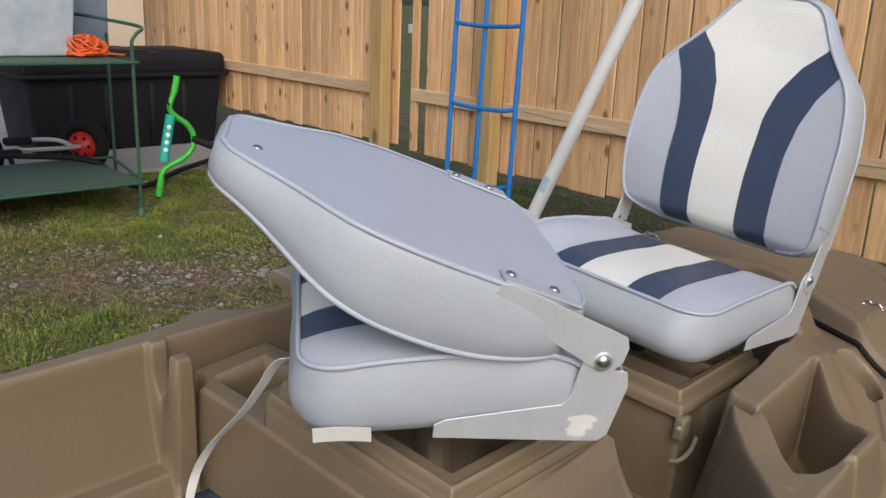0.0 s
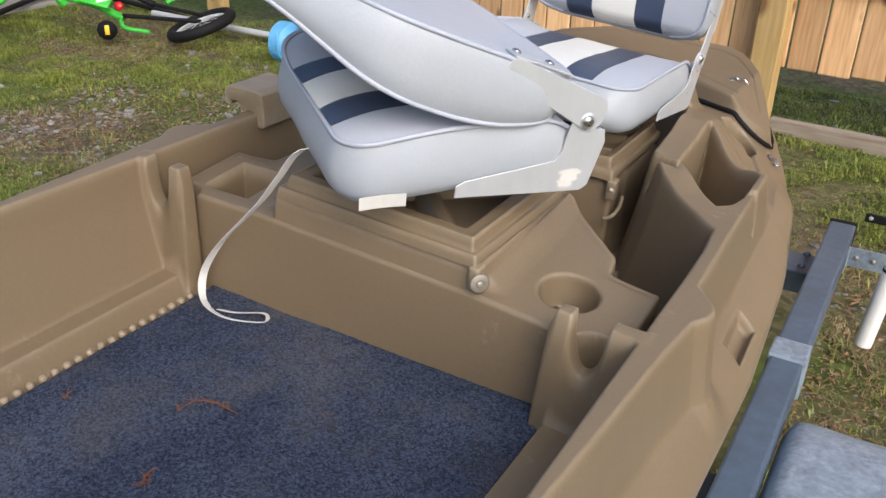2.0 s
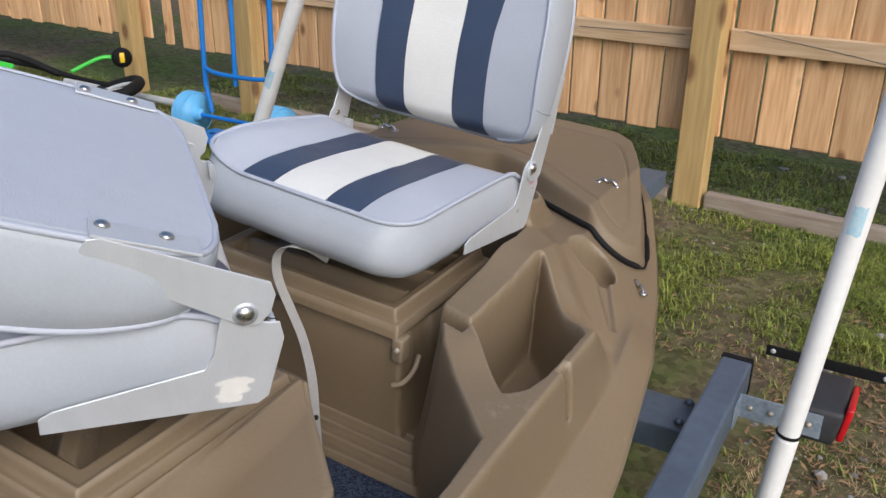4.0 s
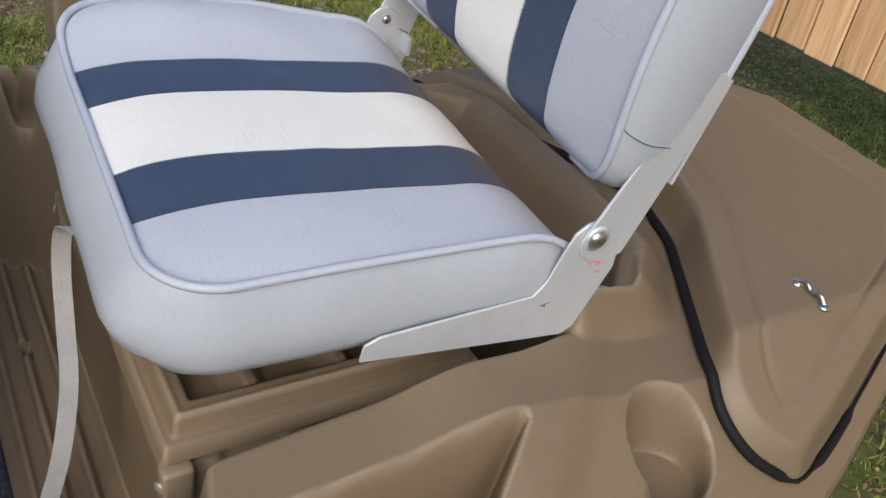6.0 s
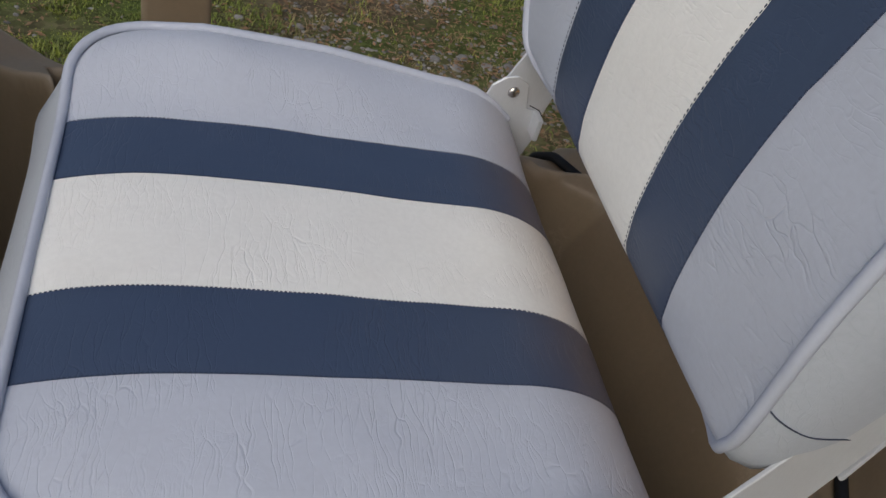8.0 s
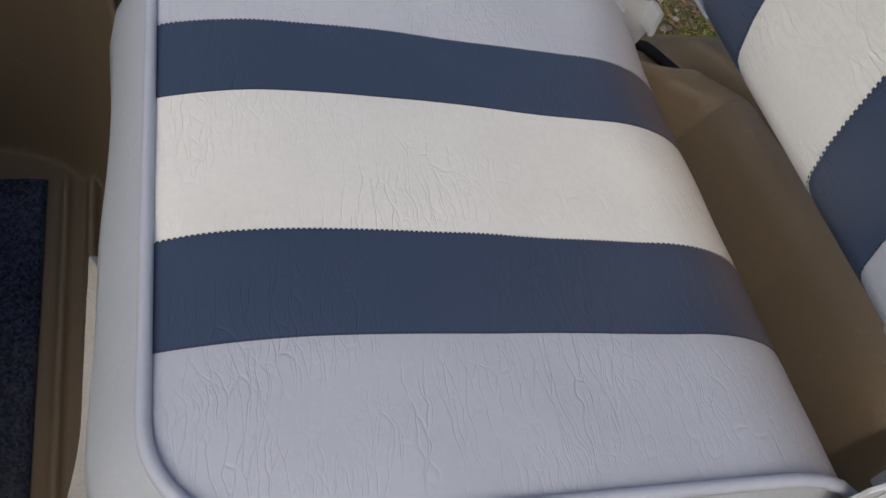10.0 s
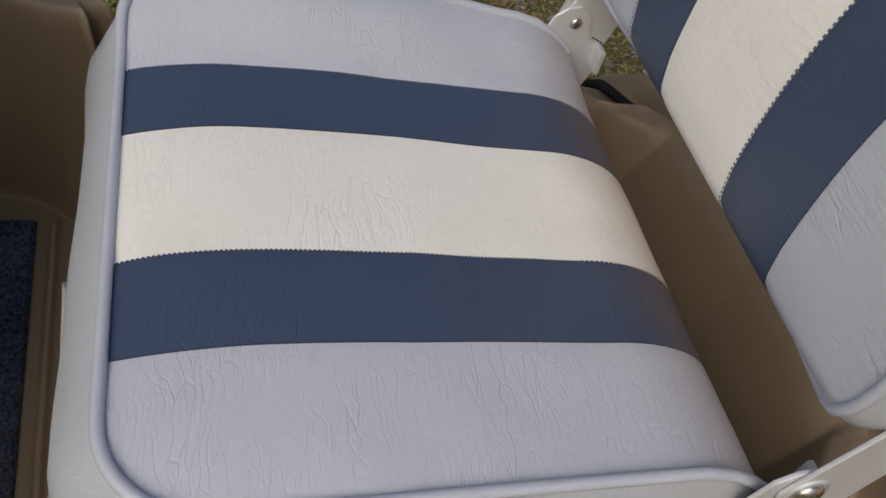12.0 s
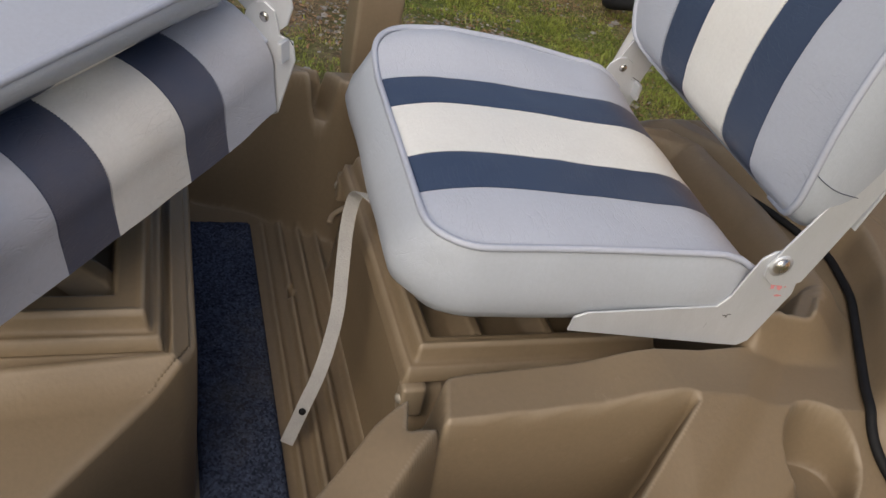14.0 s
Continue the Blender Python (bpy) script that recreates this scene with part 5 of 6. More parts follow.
def build_trailer():
    t = thing("trailer", TRAILER, "blue-grey painted boat trailer with galvanised fenders", "trailer")
    span = 1.30
    for side in (1, -1):
        cx = 0.0 if side > 0 else -span
        X = lambda a, b: (min(cx + side * a, cx + side * b), max(cx + side * a, cx + side * b))
        part("side_beam", box_bm(*X(-0.032, 0.032), -1.4, 1.372, 0.335, 0.41, 0.006), BEAM, t, "blue-grey steel side beam", smooth=False)
        part("beam_cap", box_bm(*X(-0.034, 0.034), 1.368, 1.385, 0.331, 0.413, 0.004), BLACK, t, "black plastic end cap", smooth=False)
        part("clamp", box_bm(*X(-0.037, 0.037), 0.59, 0.665, 0.325, 0.4165, 0.005), GALV, t, "bolted galvanised clamp", smooth=False)
        part("bunk", box_bm(*X(-0.38, -0.30), -1.1, 1.3, 0.222, 0.258, 0.006), CARPET, t, "carpeted bunk")
        # wheel guard: a rounded shell with rolled edges
        n, mrow = 40, 18
        vs = []
        for i in range(n):
            q = -1 + 2 * i / (n - 1)
            for j in range(mrow):
                p = -1 + 2 * j / (mrow - 1)
                # superellipse in plan, flat top, rounded shoulders
                y = 0.22 + 0.37 * math.copysign(abs(q) ** 0.8, q)
                x = 0.152 + 0.118 * math.copysign(abs(p) ** 0.8, p)
                e = max(abs(q) ** 5, 0)
                g = abs(p) ** 9
                z = 0.385 - 0.20 * e - 0.05 * g - 0.012 * q * q
                vs.append((cx + side * x, y, z))
        mesh_ob("fender", vs, grid_faces(n, mrow, flip=side < 0), GALV, t, "mottled galvanised wheel fender")
        ring = [(cx + side * 0.165, 0.22 + 0.11 * math.cos(k * math.pi / 16), 0.165 + 0.11 * math.sin(k * math.pi / 16)) for k in range(32)]
        wh = tube_ob("tyre", ring, 0.052, BLACK, t, "black trailer tyre", closed=True, sides=14)
        v, f = tube([(cx + side * 0.13, 0.22, 0.165), (cx + side * 0.20, 0.22, 0.165)], 0.075, 24)
        mesh_ob("rim", v, f, GALV, wh)
        # lamp bracket and tail lamp
        arm = part("lamp_bracket", box_bm(*X(0.03, 0.192), 1.270, 1.275, 0.335, 0.388, 0.001), GALV, t, "galvanised lamp bracket", smooth=False)
        part("bracket_leg", box_bm(*X(0.0325, 0.036), 1.215, 1.2745, 0.335, 0.388, 0.001), GALV, arm, smooth=False)
        shell = box_bm(*X(0.118, 0.218), 1.2755, 1.400, 0.322, 0.420, 0.010)
        glass = box_bm(*X(0.2185, 0.232), 1.283, 1.390, 0.332, 0.410, 0.005)
        for v in shell.verts:
            # the top slopes down to the bracket, the outer end leans out
            if v.co.z > 0.38 and v.co.y < 1.33:
                v.co.z -= 0.022
        for v in list(shell.verts) + list(glass.verts):
            if abs(v.co.x - cx) > 0.2:
                v.co.x += side * 0.14 * (v.co.z - 0.322)
        lamp = part("lamp_housing", shell, CHARCOAL, t, "black tail lamp housing")
        part("lens", glass, REDLENS, lamp, "red tail lamp lens")
        bar = part("plate_bar", box_bm(*X(0.045, 0.300), 1.450, 1.455, 0.395, 0.420, 0.002), BLACK, t, "black flat bar", smooth=False)
        for q in (0.06, 0.285):
            part("bar_hole", dome(bmesh.new(), (cx + side * q, 1.4495, 0.408), (0, -1, 0), 0.006, 0.002), SILVER, bar)
        for q in (0.055, 0.095, 0.168):
            part("bolt", dome(bmesh.new(), (cx + side * q, 1.2695, 0.362), (0, -1, 0), 0.007, 0.006), DULL, arm)
        for q, y in ((-0.06, 1.16), (-0.06, 1.24)):
            part("bolt", dome(bmesh.new(), (cx + side * q, y, 0.352), (0, 0, 1), 0.010, 0.010), BEAM, t)
    for y in (1.20, 0.20, -0.8):
        part("cross_member", box_bm(-span + 0.02, -0.02, y - 0.06, y + 0.06, 0.285, 0.345, 0.004), BEAM, t, "blue-grey steel cross member", smooth=False)
    inv = TRAILER.inverted()
    for a, b, tie in (((0.7256, 1.18, 0.175), (0.868, 1.18, 1.76), 0.135), ((-1.05, 1.3, 0.10), (-0.19, 1.3, 1.92), 0.12)):
        a, b = inv @ Vector(a), inv @ Vector(b)
        pole = tube_ob("guide_pole", [a, a.lerp(b, 0.32), a.lerp(b, 0.33), b], 0.0208, PVC, t, "scuffed white plastic guide pole", sides=22)
        tube_ob("cable_tie", [a.lerp(b, tie), a.lerp(b, tie + 0.004)], 0.0228, BLACK, pole, "black cable tie", sides=18)
        tube_ob("sleeve", [a, a.lerp(b, tie - 0.004)], 0.0218, PVC, pole, sides=22)
        d = (b - a).normalized()
        side = d.cross(Vector((0, 1, 0))).normalized()
        c = a.lerp(b, 0.42)
        vs, fs = [], []
        for i in range(9):
            for k in range(6):
                ang = -0.55 + 1.1 * k / 5 + 1.57
                wob = 0.3 * noise.noise((i * 0.9, k * 0.7, 1))
                r = 0.0212
                vs.append(c + d * (i - 4) * 0.0065 * (1 + wob) + side * r * math.cos(ang) + d.cross(side) * r * math.sin(ang))
        mesh_ob("blue_smear", vs, grid_faces(9, 6), SMEAR, pole, "pale blue paint smear")
    # bow stop ahead of the hull
    c = inv @ Vector((-0.27, 2.16, 0.555))
    post = tube_ob("winch_post", [c + Vector((0.02, 0.06, -0.33)), c + Vector((0, 0.03, -0.06))], 0.028, BEAM, t, "blue-grey winch post", sides=12)
    tube_ob("bow_roller", [c + Vector((-0.045, 0, 0)), c + Vector((-0.035, 0, 0)), c + Vector((0.035, 0, 0)), c + Vector((0.045, 0, 0))], [0.02, 0.03, 0.03, 0.02], BLACK, post, "black rubber bow roller", sides=20)
    part("tongue", box_bm(-0.70, -0.60, 1.1, 2.9, 0.235, 0.30, 0.004), BEAM, t, "blue-grey steel tongue", smooth=False)
    return t


build_trailer()


# ---- hand truck ----
def build_hand_truck():
    m = pose(-2.58, 2.86, 0.0, -2, 0, 3)
    t = thing("hand_truck", m, "bright blue steel hand truck leaning at the fence", "hand truck")
    for x in (-0.25, 0.25):
        tube_ob("rail", smooth_path([(x * 0.86, 0.0, 0.13), (x * 0.96, 0, 0.25), (x, 0, 0.36), (x, 0, 0.9), (x, 0, 1.62)], 6), 0.0145, BLUE, t, sides=12)
        wheel_x = x * 1.28
        w = tube_ob("wheel", [(wheel_x - 0.045, -0.05, 0.12), (wheel_x - 0.035, -0.05, 0.12), (wheel_x + 0.035, -0.05, 0.12), (wheel_x + 0.045, -0.05, 0.12)], [0.098, 0.118, 0.118, 0.098], SKYBLUE, t, "pale blue ribbed wheel", sides=36)
        for k in range(6):
            xx = wheel_x - 0.033 + k * 0.0132
            ring = [(xx, -0.05 + 0.1185 * math.cos(a * math.pi / 16), 0.12 + 0.1185 * math.sin(a * math.pi / 16)) for a in range(32)]
            tube_ob("tread_rib", ring, 0.0052, SKYBLUE, w, sides=8, closed=True)
        tube_ob("hub", [(wheel_x + 0.04, -0.05, 0.12), (wheel_x + 0.075, -0.05, 0.12)], [0.05, 0.03], SKYBLUE, w, sides=20)
    tube_ob("centre_rail", [(-0.02, 0.0, 0.30), (-0.02, 0.0, 1.62)], 0.0135, BLUE, t, sides=12)
    for z, drop in ((0.36, 0.02), (0.80, 0.015), (1.26, 0.01), (1.60, 0.0)):
        tube_ob("rung", smooth_path([(-0.25, 0, z + drop), (-0.17, -0.012, z), (0, -0.015, z - 0.005), (0.17, -0.012, z), (0.25, 0, z + drop)], 5), 0.012, BLUE, t, sides=10)
    tube_ob("axle", [(-0.31, -0.05, 0.12), (0.31, -0.05, 0.12)], 0.011, BLUE, t)
    toe = part("toe_plate", box_bm(-0.20, 0.20, -0.26, 0.0, 0.035, 0.042, 0.002), BLUE, t, "blue perforated toe plate", smooth=False)
    for x in (-0.12, 0, 0.12):
        for y in (-0.19, -0.10):
            part("plate_hole", dome(bmesh.new(), (x, y, 0.0425), (0, 0, 1), 0.018, 0.0008), BLACK, toe)


build_hand_truck()


# ---- far corner: deck box, plant table, cart, bicycle ----
def build_deck_box():
    t = thing("deck_box", pose(-6.85, 2.41, 0), "large black plastic deck box with a domed lid", "storage box")
    bm = box_bm(-0.44, 0.44, -0.86, 0.86, 0.02, 0.66, 0.03, 3)
    for v in bm.verts:
        v.co.x *= 0.90 + 0.10 * v.co.z / 0.66
        v.co.y *= 0.92 + 0.08 * v.co.z / 0.66
    part("body", bm, TOTE, t)
    lid = part("lid", box_bm(-0.47, 0.47, -0.90, 0.90, 0.655, 0.86, 0.07, 4), TOTE, t, "black lid with rounded edges")
    part("lid_rim", box_bm(-0.485, 0.485, -0.915, 0.915, 0.65, 0.69, 0.012, 2), TOTE, lid)
    for y in (-0.55, 0.0, 0.55):
        part("lid_panel", box_bm(-0.36, 0.36, y - 0.22, y + 0.22, 0.855, 0.872, 0.008, 1), TOTE, lid)
    for y in (-0.5, -0.2, 0.2, 0.5):
        part("body_rib", box_bm(0.40, 0.436, y - 0.03, y + 0.03, 0.06, 0.62, 0.008, 1), TOTE, t)


def build_plant_table():
    t = thing("plant_table", pose(-4.25, 1.54, 0), "dark green wire garden table with two mesh shelves", "table")
    feet = [(0, 0), (0, -1.5), (-0.95, 0.22), (-0.95, -1.3)]
    for x, y in feet:
        leg = tube_ob("leg", [(x, y, 0), (x, y, 1.08)], 0.012, DARKGREEN, t, sides=8)
        tube_ob("foot", [(x, y, 0), (x, y, 0.03), (x, y, 0.045)], [0.035, 0.03, 0.012], DARKGREEN, leg, sides=12)
    tube_ob("hoop", smooth_path([(0, 0, 1.08), (0, 0.03, 1.12), (-0.03, 0.07, 1.16), (-0.4, 0.0, 1.19), (-0.72, -0.08, 1.21), (-0.78, -0.10, 1.19), (-0.78, -0.10, 0.98)], 6), 0.011, DARKGREEN, t, sides=8)
    for z, nm in ((0.95, "upper_shelf"), (0.205, "lower_shelf")):
        sh = part(nm, box_bm(-0.95, 0.01, -1.5, 0.03, z - 0.004, z + 0.004, 0.002, 1), MESHGREEN, t, "green mesh shelf", smooth=False)
        for a, b in (((0.01, -1.5), (0.01, 0.03)), ((-0.95, -1.3), (-0.95, 0.2)), ((0.01, 0.03), (-0.95, 0.2)), ((0.01, -1.5), (-0.95, -1.3))):
            tube_ob("shelf_edge", [(*a, z), (*b, z)], 0.010, DARKGREEN, sh, sides=8)


def build_cord():
    rng = random.Random(11)
    pts = []
    for k in range(230):
        a = k * 0.55
        r = 0.065 + 0.03 * math.sin(k * 0.37) + rng.uniform(-0.012, 0.012)
        pts.append((0.95 * r * math.cos(a) + 0.02 * math.sin(k * 0.05), 1.25 * r * math.sin(a), 0.012 + 0.13 * (k / 230) * (0.5 + 0.5 * math.sin(k * 0.9)) + rng.uniform(0, 0.01)))
    pts += [(0.02, 0.13, 0.02), (0.03, 0.20, 0.012), (0.01, 0.24, 0.012)]
    v, f = tube(smooth_path(pts, 3), 0.0068, 6)
    ob = mesh_ob("extension_cord", v, f, ORANGE)
    ob.matrix_world = pose(-4.72, 1.44, 0.954)
    tagged(ob, "tangled orange extension cord heaped on the table", "cord")


def build_bin(name, m, size, material, label, taper=0.9):
    t = thing(name, m, label, "storage bin")
    sx, sy, sz = size
    bm = box_bm(-sx / 2, sx / 2, -sy / 2, sy / 2, 0, sz, 0.02, 2)
    for v in bm.verts:
        k = taper + (1 - taper) * v.co.z / sz
        v.co.x *= k
        v.co.y *= k
    part("body", bm, material, t)
    part("rim", box_bm(-sx / 2 - 0.012, sx / 2 + 0.012, -sy / 2 - 0.012, sy / 2 + 0.012, sz - 0.03, sz + 0.004, 0.008, 2), material, t)
    return t


def build_cart():
    t = thing("kayak_cart", pose(-5.75, 1.74, 0.21), "small silver tube cart with red-hubbed wheels", "cart")
    for y in (0.0, -0.75):
        ring = [(0.155 * math.cos(k * math.pi / 16), y, 0.155 * math.sin(k * math.pi / 16)) for k in range(32)]
        rr = pose(0, y, 0, 0, 0, 38) @ pose(0, -y, 0)
        w = tube_ob("tyre", [rr @ Vector(p) for p in ring], 0.05, BLACK, t, "black air tyre", closed=True, sides=12)
        v, f = tube([rr @ Vector((0, y - 0.045, 0)), rr @ Vector((0, y - 0.03, 0)), rr @ Vector((0, y + 0.045, 0))], [0.085, 0.112, 0.112], 24)
        hub = mesh_ob("hub", v, f, REDHUB, w, "red plastic hub")
        for k in range(6):
            a = k * math.pi / 3
            p = rr @ Vector((0.07 * math.cos(a), y - 0.047, 0.07 * math.sin(a)))
            part("hub_hole", dome(bmesh.new(), p, rr.to_3x3() @ Vector((0, -1, 0)), 0.014, 0.003), BLACK, hub)
    tube_ob("axle", [(0.02, -0.02, 0), (0.02, -0.73, 0)], 0.014, SILVER, t)
    for dz, dx in ((0.08, 0.10), (0.02, 0.18)):
        tube_ob("frame_tube", smooth_path([(0.05, -0.08, 0.0), (0.10 + dx * 0.3, -0.25, dz), (0.10 + dx, -0.55, dz + 0.03)], 6), 0.016, SILVER, t, sides=10)
    for x, y, z in ((0.20, -0.52, 0.10), (0.30, -0.62, 0.03)):
        part("pad", box_bm(x - 0.05, x + 0.05, y - 0.10, y + 0.08, z - 0.025, z + 0.03, 0.02, 2), BLACK, t, "black foam pad")
    tube_ob("strap", smooth_path([(0.28, -0.62, 0.03), (0.33, -0.60, -0.08), (0.30, -0.55, -0.18)], 6), 0.02, BLACK, t, sides=6)


def build_bicycle():
    t = thing("childrens_bicycle", Matrix.Identity(4), "bright green children's bicycle lying on the grass", "bicycle")
    bar = smooth_path([(-4.6, 1.98, 0.81), (-4.6, 1.955, 0.72), (-4.6, 1.92, 0.62), (-4.6, 1.96, 0.56), (-4.6, 2.04, 0.50), (-4.6, 2.085, 0.42), (-4.6, 2.07, 0.33), (-4.6, 2.00, 0.265), (-4.6, 1.89, 0.22), (-4.6, 1.84, 0.17), (-4.6, 1.81, 0.03)], 5)
    hb = tube_ob("handlebar", bar, 0.019, GREEN, t, "bright green handlebar", sides=10)
    tube_ob("grip", [(-4.6, 1.985, 0.83), (-4.6, 1.955, 0.71)], 0.023, GREEN, hb, sides=10)
    tube_ob("grip", [(-4.6, 1.838, 0.15), (-4.6, 1.808, 0.02)], 0.023, GREEN, hb, sides=10)
    tube_ob("crossbar_pad", [(-4.6, 1.925, 0.57), (-4.6, 1.86, 0.26)], 0.033, TEAL, hb, "teal foam crossbar pad", sides=12)
    for q in (0.25, 0.42, 0.58, 0.74):
        c = Vector((-4.6, 1.925, 0.57)).lerp(Vector((-4.6, 1.86, 0.26)), q)
        part("pad_mark", dome(bmesh.new(), c + Vector((0.03, -0.012, 0)), (0.9, -0.4, 0.1), 0.016, 0.006), PVC, hb)
    tube_ob("brake_lever", smooth_path([(-4.6, 1.92, 0.64), (-4.55, 1.88, 0.66), (-4.56, 1.86, 0.60)], 5), 0.007, BLACK, hb, sides=6)
    tube_ob("stem", [(-4.6, 2.08, 0.40), (-4.52, 2.16, 0.36), (-4.45, 2.25, 0.33)], 0.026, BLACK, t, "black stem", sides=10)
    tube_ob("head_tube", [(-4.46, 2.22, 0.36), (-4.42, 2.32, 0.22)], 0.03, GREEN, t, sides=12)
    tube_ob("fork", smooth_path([(-4.44, 2.27, 0.30), (-4.55, 2.50, 0.30), (-4.72, 2.66, 0.24), (-4.90, 2.75, 0.2)], 5), 0.018, GREEN, t, sides=8)
    tube_ob("down_tube", smooth_path([(-4.44, 2.30, 0.28), (-4.28, 2.44, 0.22), (-4.10, 2.52, 0.14)], 5), 0.026, GREEN, t, sides=10)
    tube_ob("top_tube", smooth_path([(-4.46, 2.26, 0.34), (-4.28, 2.55, 0.33), (-4.0, 2.70, 0.22)], 5), 0.022, BLACK, t, sides=10)
    plate_ = part("number_plate", box_bm(-0.10, 0.10, -0.06, 0.06, -0.012, 0.012, 0.01, 2), GREEN, t, "green frame plate with white flashes")
    plate_.matrix_world = pose(-4.22, 2.42, 0.27, 38, 12, 30)
    for k, (x, y, a) in enumerate(((-0.05, 0.015, 0.6), (0.0, 0.0, -0.5), (0.05, -0.012, 0.6))):
        stripe = part("plate_flash", box_bm(-0.042, 0.042, -0.011, 0.011, 0.0125, 0.0145, 0, 1), PVC, plate_)
        stripe.location, stripe.rotation_euler = (x, y, 0.0004 * k), (0, 0, a)
    part("reflector", dome(bmesh.new(), (-4.03, 2.45, 0.24), (0.6, -0.7, 0.3), 0.03, 0.015), REDLENS, t, "red reflector")
    # rear wheel lies nearly flat
    m = pose(-3.62, 2.76, 0.13, 14, -12, 0)
    ring = [m @ Vector((0.20 * math.cos(k * math.pi / 18), 0.20 * math.sin(k * math.pi / 18), 0)) for k in range(36)]
    ty = tube_ob("tyre", ring, 0.036, BLACK, t, "black knobbly tyre", closed=True, sides=10)
    tube_ob("rim", [m @ Vector((0.165 * math.cos(k * math.pi / 18), 0.165 * math.sin(k * math.pi / 18), 0)) for k in range(36)], 0.012, SILVER, ty, closed=True, sides=6)
    for k in range(8):
        a = k * math.pi / 4
        tube_ob("spoke", [m @ Vector((0, 0, 0.02)), m @ Vector((0.165 * math.cos(a), 0.165 * math.sin(a), 0))], 0.0025, SILVER, ty, sides=4)
    for a, b in (((-4.10, 2.52, 0.16), (-3.62, 2.76, 0.15)), ((-4.0, 2.70, 0.22), (-3.62, 2.77, 0.19))):
        tube_ob("chain_stay", [a, b], 0.014, BLACK, t, sides=8)
    tube_ob("stabiliser_arm", smooth_path([(-4.10, 2.50, 0.14), (-3.98, 2.44, 0.11), (-3.84, 2.52, 0.09)], 5), 0.014, GREEN, t, sides=8)
    tube_ob("stabiliser_arm", smooth_path([(-3.9, 2.72, 0.24), (-3.86, 2.9, 0.30), (-3.80, 2.98, 0.30)], 5), 0.014, GREEN, t, sides=8)
    for p, q in (((-4.09, 2.38, 0.09), (0.75, -0.55, 0.2)), ((-3.77, 3.0, 0.30), (0.8, -0.5, 0.1))):
        a, d = Vector(p), Vector(q).normalized()
        w = tube_ob("stabiliser_wheel", [a - d * 0.018, a - d * 0.012, a + d * 0.012, a + d * 0.018], [0.052, 0.062, 0.062, 0.052], BLACK, t, "black stabiliser wheel", sides=20)
        part("wheel_reflector", box_bm(-0.014, 0.014, -0.03, 0.03, -0.004, 0.004, 0.002, 1), YELLOW, w, "yellow reflector").matrix_world = Matrix.Translation(a + d * 0.02) @ d.to_track_quat("Z", "Y").to_matrix().to_4x4()


build_deck_box()
build_plant_table()
build_cord()
build_bin("clear_bin", pose(-5.0, 0.93, 0.956), (0.62, 0.95, 0.62), TARP, "large pale translucent plastic bin on the table")
build_bin("grey_bin", pose(-5.35, 1.66, 0.86 + 0.08), (0.30, 0.26, 0.5), GREYBIN, "blue-grey plastic bin standing behind the table")
panel = part("house_wall", box_bm(-0.05, 0.05, -0.42, 0.16, 0, 2.4, 0.004, 1), BEIGE, smooth=False)
panel.matrix_world = pose(-7.5, 2.85, 0)
tagged(panel, "plain beige wall panel behind the deck box", "wall", kind="structure")
slab = part("patio_slab", box_bm(-5.5, 0.0, -4.0, 2.1, -0.06, 0.035, 0.01, 1), CONCRETE, smooth=False)
slab.matrix_world = pose(-5.45, 1.3, 0)
tagged(slab, "grey concrete patio slab at the lawn's edge", "patio", kind="structure")
build_cart()
build_bicycle()
hose = tube_ob("black_hose", smooth_path([(-5.4, 1.1, 0.24), (-5.0, 1.5, 0.235), (-4.8, 1.75, 0.06), (-5.2, 2.3, 0.07), (-5.6, 3.0, 0.07), (-5.2, 3.2, 0.05), (-4.2, 3.1, 0.05)], 8), 0.02, BLACK, sides=8)
tagged(hose, "black garden hose lying along the patio edge", "hose")
pipe_ = tube_ob("silver_pipe", [(-4.4, 2.98, 0.07), (-3.1, 3.06, 0.06)], 0.022, SILVER, sides=12)
tagged(pipe_, "dull silver metal pipe lying on the grass", "pipe")

# ---- litter in the boat ----
rng = random.Random(21)


def twig(pts, r, tufts, label):
    path = smooth_path(pts, 6)
    v, f = tube(path, r, 5)
    for k in range(tufts):
        p = path[rng.randrange(len(path))]
        a = rng.uniform(0, 6.28)
        q = p + Vector((math.cos(a) * 0.014, math.sin(a) * 0.014, rng.uniform(0.0, 0.006)))
        tv, tf = tube([p, p.lerp(q, 0.5) + Vector((0, 0, 0.002)), q], r * 0.6, 4)
        f += [tuple(i + len(v) for i in face) for face in tf]
        v = v + tv
    ob = mesh_ob("conifer_twig", v, f, NEEDLE)
    ob.matrix_world = BOAT.copy()
    true_size(ob, BOAT_SIZE)
    tagged(ob, label, "twig", "dry twigs on the carpet")


zc = FLOOR + 0.040
twig([(-0.145, -0.338, zc), (-0.135, -0.30, zc + 0.004), (-0.10, -0.284, zc + 0.006), (-0.06, -0.278, zc)], 0.0013, 22, "curved rust-brown conifer twig lying on the carpet")
twig([(-0.065, -0.478, zc), (-0.058, -0.495, zc), (-0.050, -0.512, zc)], 0.0014, 14, "short rust-brown conifer twig lying on the carpet")
twig([(0.078, -0.186, zc), (0.09, -0.192, zc), (0.104, -0.202, zc)], 0.0012, 8, "short rust-brown conifer twig lying on the carpet")
twig([(-0.35, -0.42, zc), (-0.34, -0.435, zc)], 0.0013, 8, "short rust-brown conifer twig lying on the carpet")


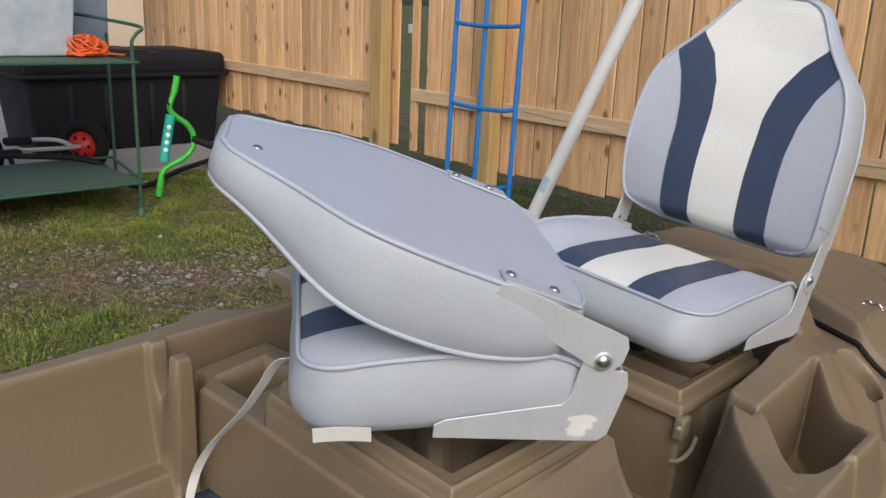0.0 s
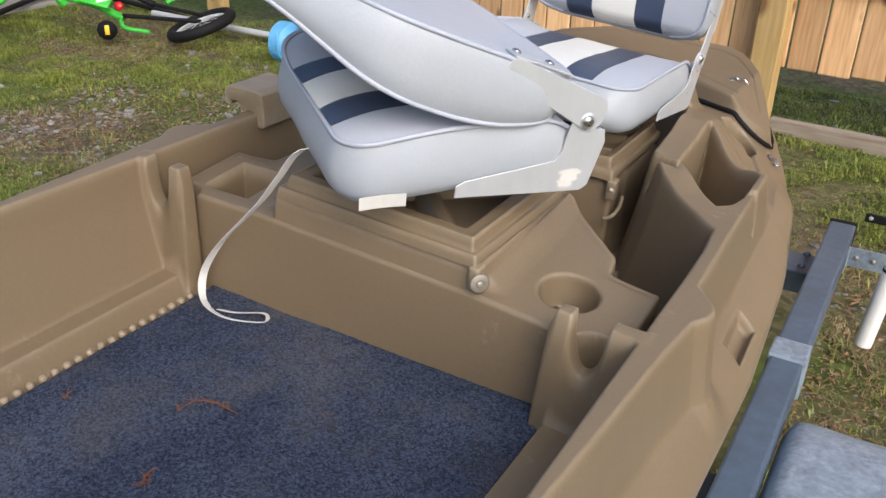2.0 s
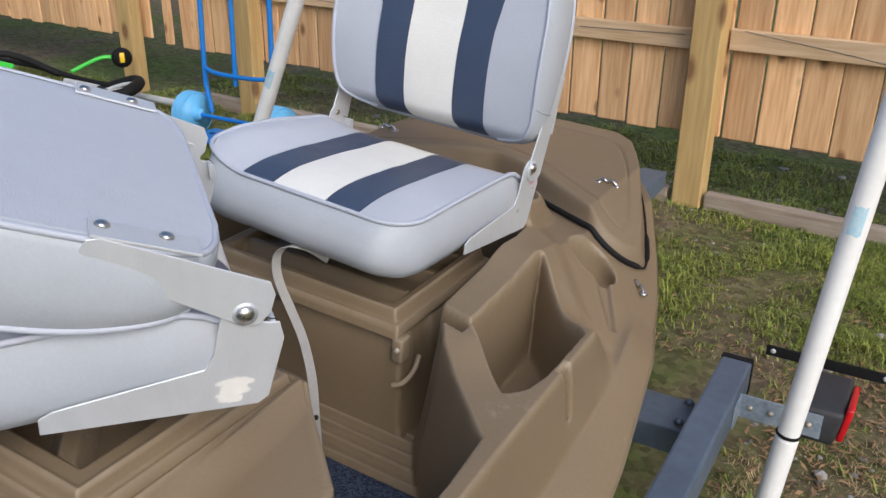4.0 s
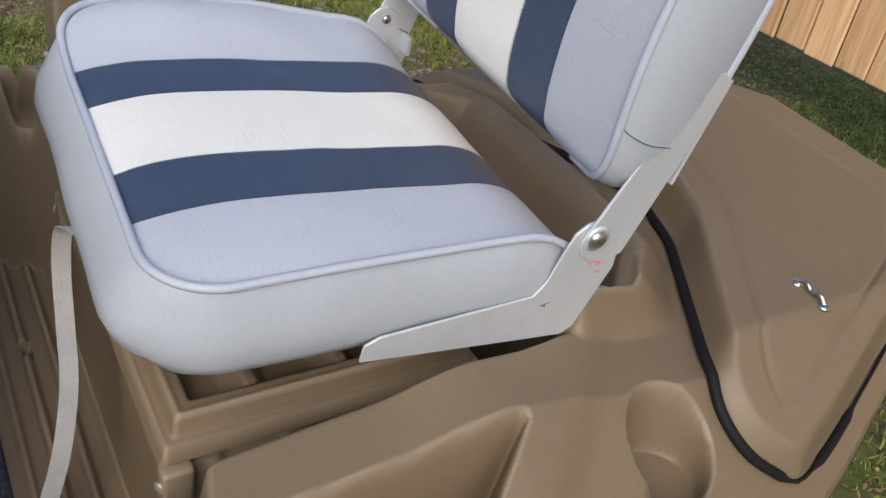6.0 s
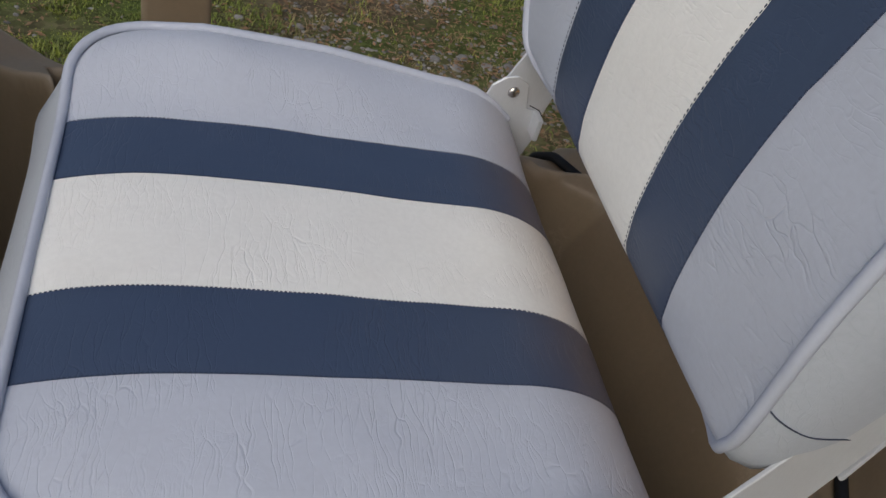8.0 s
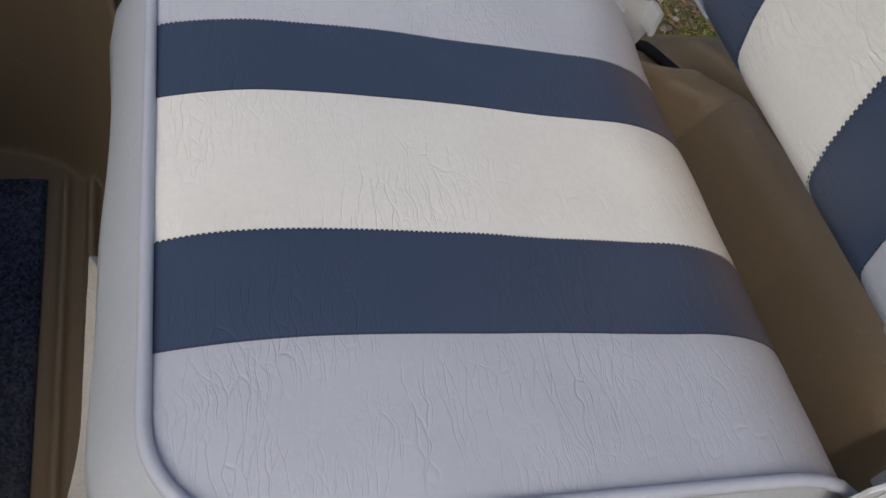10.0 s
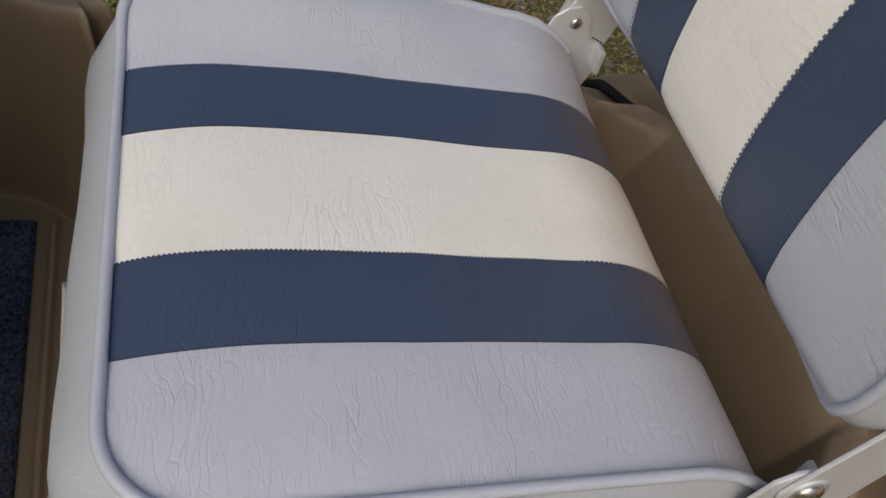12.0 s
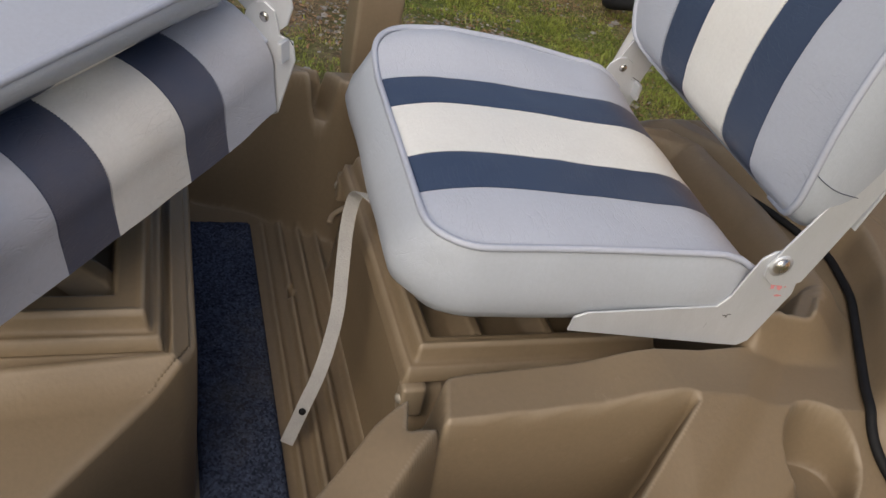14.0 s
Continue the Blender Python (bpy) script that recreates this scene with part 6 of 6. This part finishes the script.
# ---- lawn, stones and straw ----
def patch(x, y):
    return noise.noise((x * 0.9 + 3, y * 0.9, 2.0)) + 0.5 * noise.noise((x * 2.6, y * 2.6, 7.0))


GRAVEL = ((-2.95, 1.1, 0.42), (-3.1, 1.65, 0.28), (-2.75, 1.45, 0.3), (-1.9, 2.0, 0.35), (-2.2, 1.5, 0.25), (1.05, 1.95, 0.22), (-3.55, 0.95, 0.2), (-2.1, 1.75, 0.38), (-2.0, 1.25, 0.30), (-2.35, 1.95, 0.35), (-2.3, 1.1, 0.25))


def gravel_at(x, y):
    return max(math.exp(-((x - a) ** 2 + (y - b) ** 2) / (r * r)) for a, b, r in GRAVEL)


AREAS = ((-5.4, -0.75, -0.6, 3.35, 0.70), (0.55, 2.2, 0.4, 3.35, 0.34), (-3.9, 1.6, 2.0, 4.3, 0.28))


def spot():
    k = rng.random() * sum(a[4] for a in AREAS)
    for x0, x1, y0, y1, w in AREAS:
        k -= w
        if k <= 0:
            break
    return rng.uniform(x0, x1), rng.uniform(y0, y1)


def under_boat(x, y):
    return -0.75 < x < 0.55 and y < 1.9


def build_blades(name, count, keep, tall, wide, lean, material, label):
    vs, fs = [], []
    while count > 0:
        x, y = spot()
        count -= 1
        if under_boat(x, y) or rng.random() > keep(x, y):
            continue
        z = ground_height(x, y) - 0.003
        clump = 0.72 + 1.3 * max(-0.4, noise.noise((x * 4.5, y * 4.5, 3.0)))
        for _ in range(3):
            bx, by = x + rng.uniform(-0.014, 0.014), y + rng.uniform(-0.014, 0.014)
            a, h, w = rng.uniform(0, 6.28), rng.uniform(*tall) * clump, rng.uniform(*wide)
            le = rng.uniform(*lean) * h
            dx, dy = math.cos(a), math.sin(a)
            tx, ty = -dy * w, dx * w
            k = len(vs)
            vs += [(bx - tx, by - ty, z), (bx + tx, by + ty, z), (bx + dx * le * 0.35 + tx * 0.8, by + dy * le * 0.35 + ty * 0.8, z + h * 0.6), (bx + dx * le * 0.35 - tx * 0.8, by + dy * le * 0.35 - ty * 0.8, z + h * 0.6), (bx + dx * le, by + dy * le, z + h * max(0.15, 1 - 0.35 * le / h))]
            fs += [(k, k + 1, k + 2, k + 3), (k + 3, k + 2, k + 4)]
    ob = mesh_ob(name, vs, fs, material, smooth=False)
    tagged(ob, label, "grass", kind="stuff")


lush = lambda x, y: min(1.0, max(0.05, 0.50 + 1.5 * patch(x, y))) * (1 - 0.93 * min(1, 1.25 * gravel_at(x, y)))
build_blades("grass", 190000, lush, (0.016, 0.052), (0.0012, 0.0030), (0.3, 1.5), GRASS, "short uneven green lawn with bare patches")
build_blades("dry_grass", 52000, lambda x, y: min(1.0, max(0.1, 0.55 - 0.9 * patch(x, y))), (0.010, 0.030), (0.0007, 0.0015), (0.9, 2.0), STRAW, "dry straw-coloured grass lying among the green")


def build_stones(count):
    base = bmesh.new()
    bmesh.ops.create_icosphere(base, subdivisions=1, radius=1)
    bv = [v.co.copy() for v in base.verts]
    bf = [tuple(v.index for v in f.verts) for f in base.faces]
    base.free()
    vs, fs = [], []
    while count > 0:
        x, y = spot()
        g = gravel_at(x, y)
        if under_boat(x, y) or rng.random() > max(0.06, 0.8 * g * g):
            continue
        count -= 1
        r = rng.uniform(0.003, 0.010) * (1 + 1.4 * (rng.random() < 0.08))
        m = Matrix.Rotation(rng.uniform(0, 6.28), 3, "Z") @ Matrix.Diagonal((r * rng.uniform(0.8, 1.5), r, r * rng.uniform(0.4, 0.75)))
        z = ground_height(x, y) + r * 0.2
        k = len(vs)
        seed = rng.uniform(0, 50)
        vs += [Vector((x, y, z)) + m @ (c * (1 + 0.28 * noise.noise(c * 1.4 + Vector((seed, 0, 0))))) for c in bv]
        fs += [tuple(i + k for i in f) for f in bf]
    ob = mesh_ob("gravel", vs, fs, STONE, smooth=False)
    tagged(ob, "scattered pale grey gravel in the bare patches", "gravel", kind="stuff")


build_stones(6000)


def build_dead_leaves(count):
    vs, fs = [], []
    while count > 0:
        x, y = spot()
        if under_boat(x, y) or rng.random() > 0.18 + 0.4 * (patch(x, y) < -0.1) + 0.8 * gravel_at(x, y):
            continue
        count -= 1
        a, l, w = rng.uniform(0, 6.28), rng.uniform(0.005, 0.020), rng.uniform(0.002, 0.006)
        d, n_ = Vector((math.cos(a), math.sin(a), 0)), Vector((-math.sin(a), math.cos(a), 0))
        c = Vector((x, y, ground_height(x, y) + rng.uniform(0.004, 0.014)))
        k = len(vs)
        vs += [c - d * l, c - n_ * w + Vector((0, 0, rng.uniform(0, 0.006))), c + d * l + Vector((0, 0, rng.uniform(0, 0.008))), c + n_ * w + Vector((0, 0, rng.uniform(0, 0.006)))]
        fs.append((k, k + 1, k + 2, k + 3))
    ob = mesh_ob("dead_leaves", vs, fs, LEAF, smooth=False)
    tagged(ob, "dry brown leaf scraps scattered over the lawn", "leaf litter", kind="stuff")


build_dead_leaves(20000)
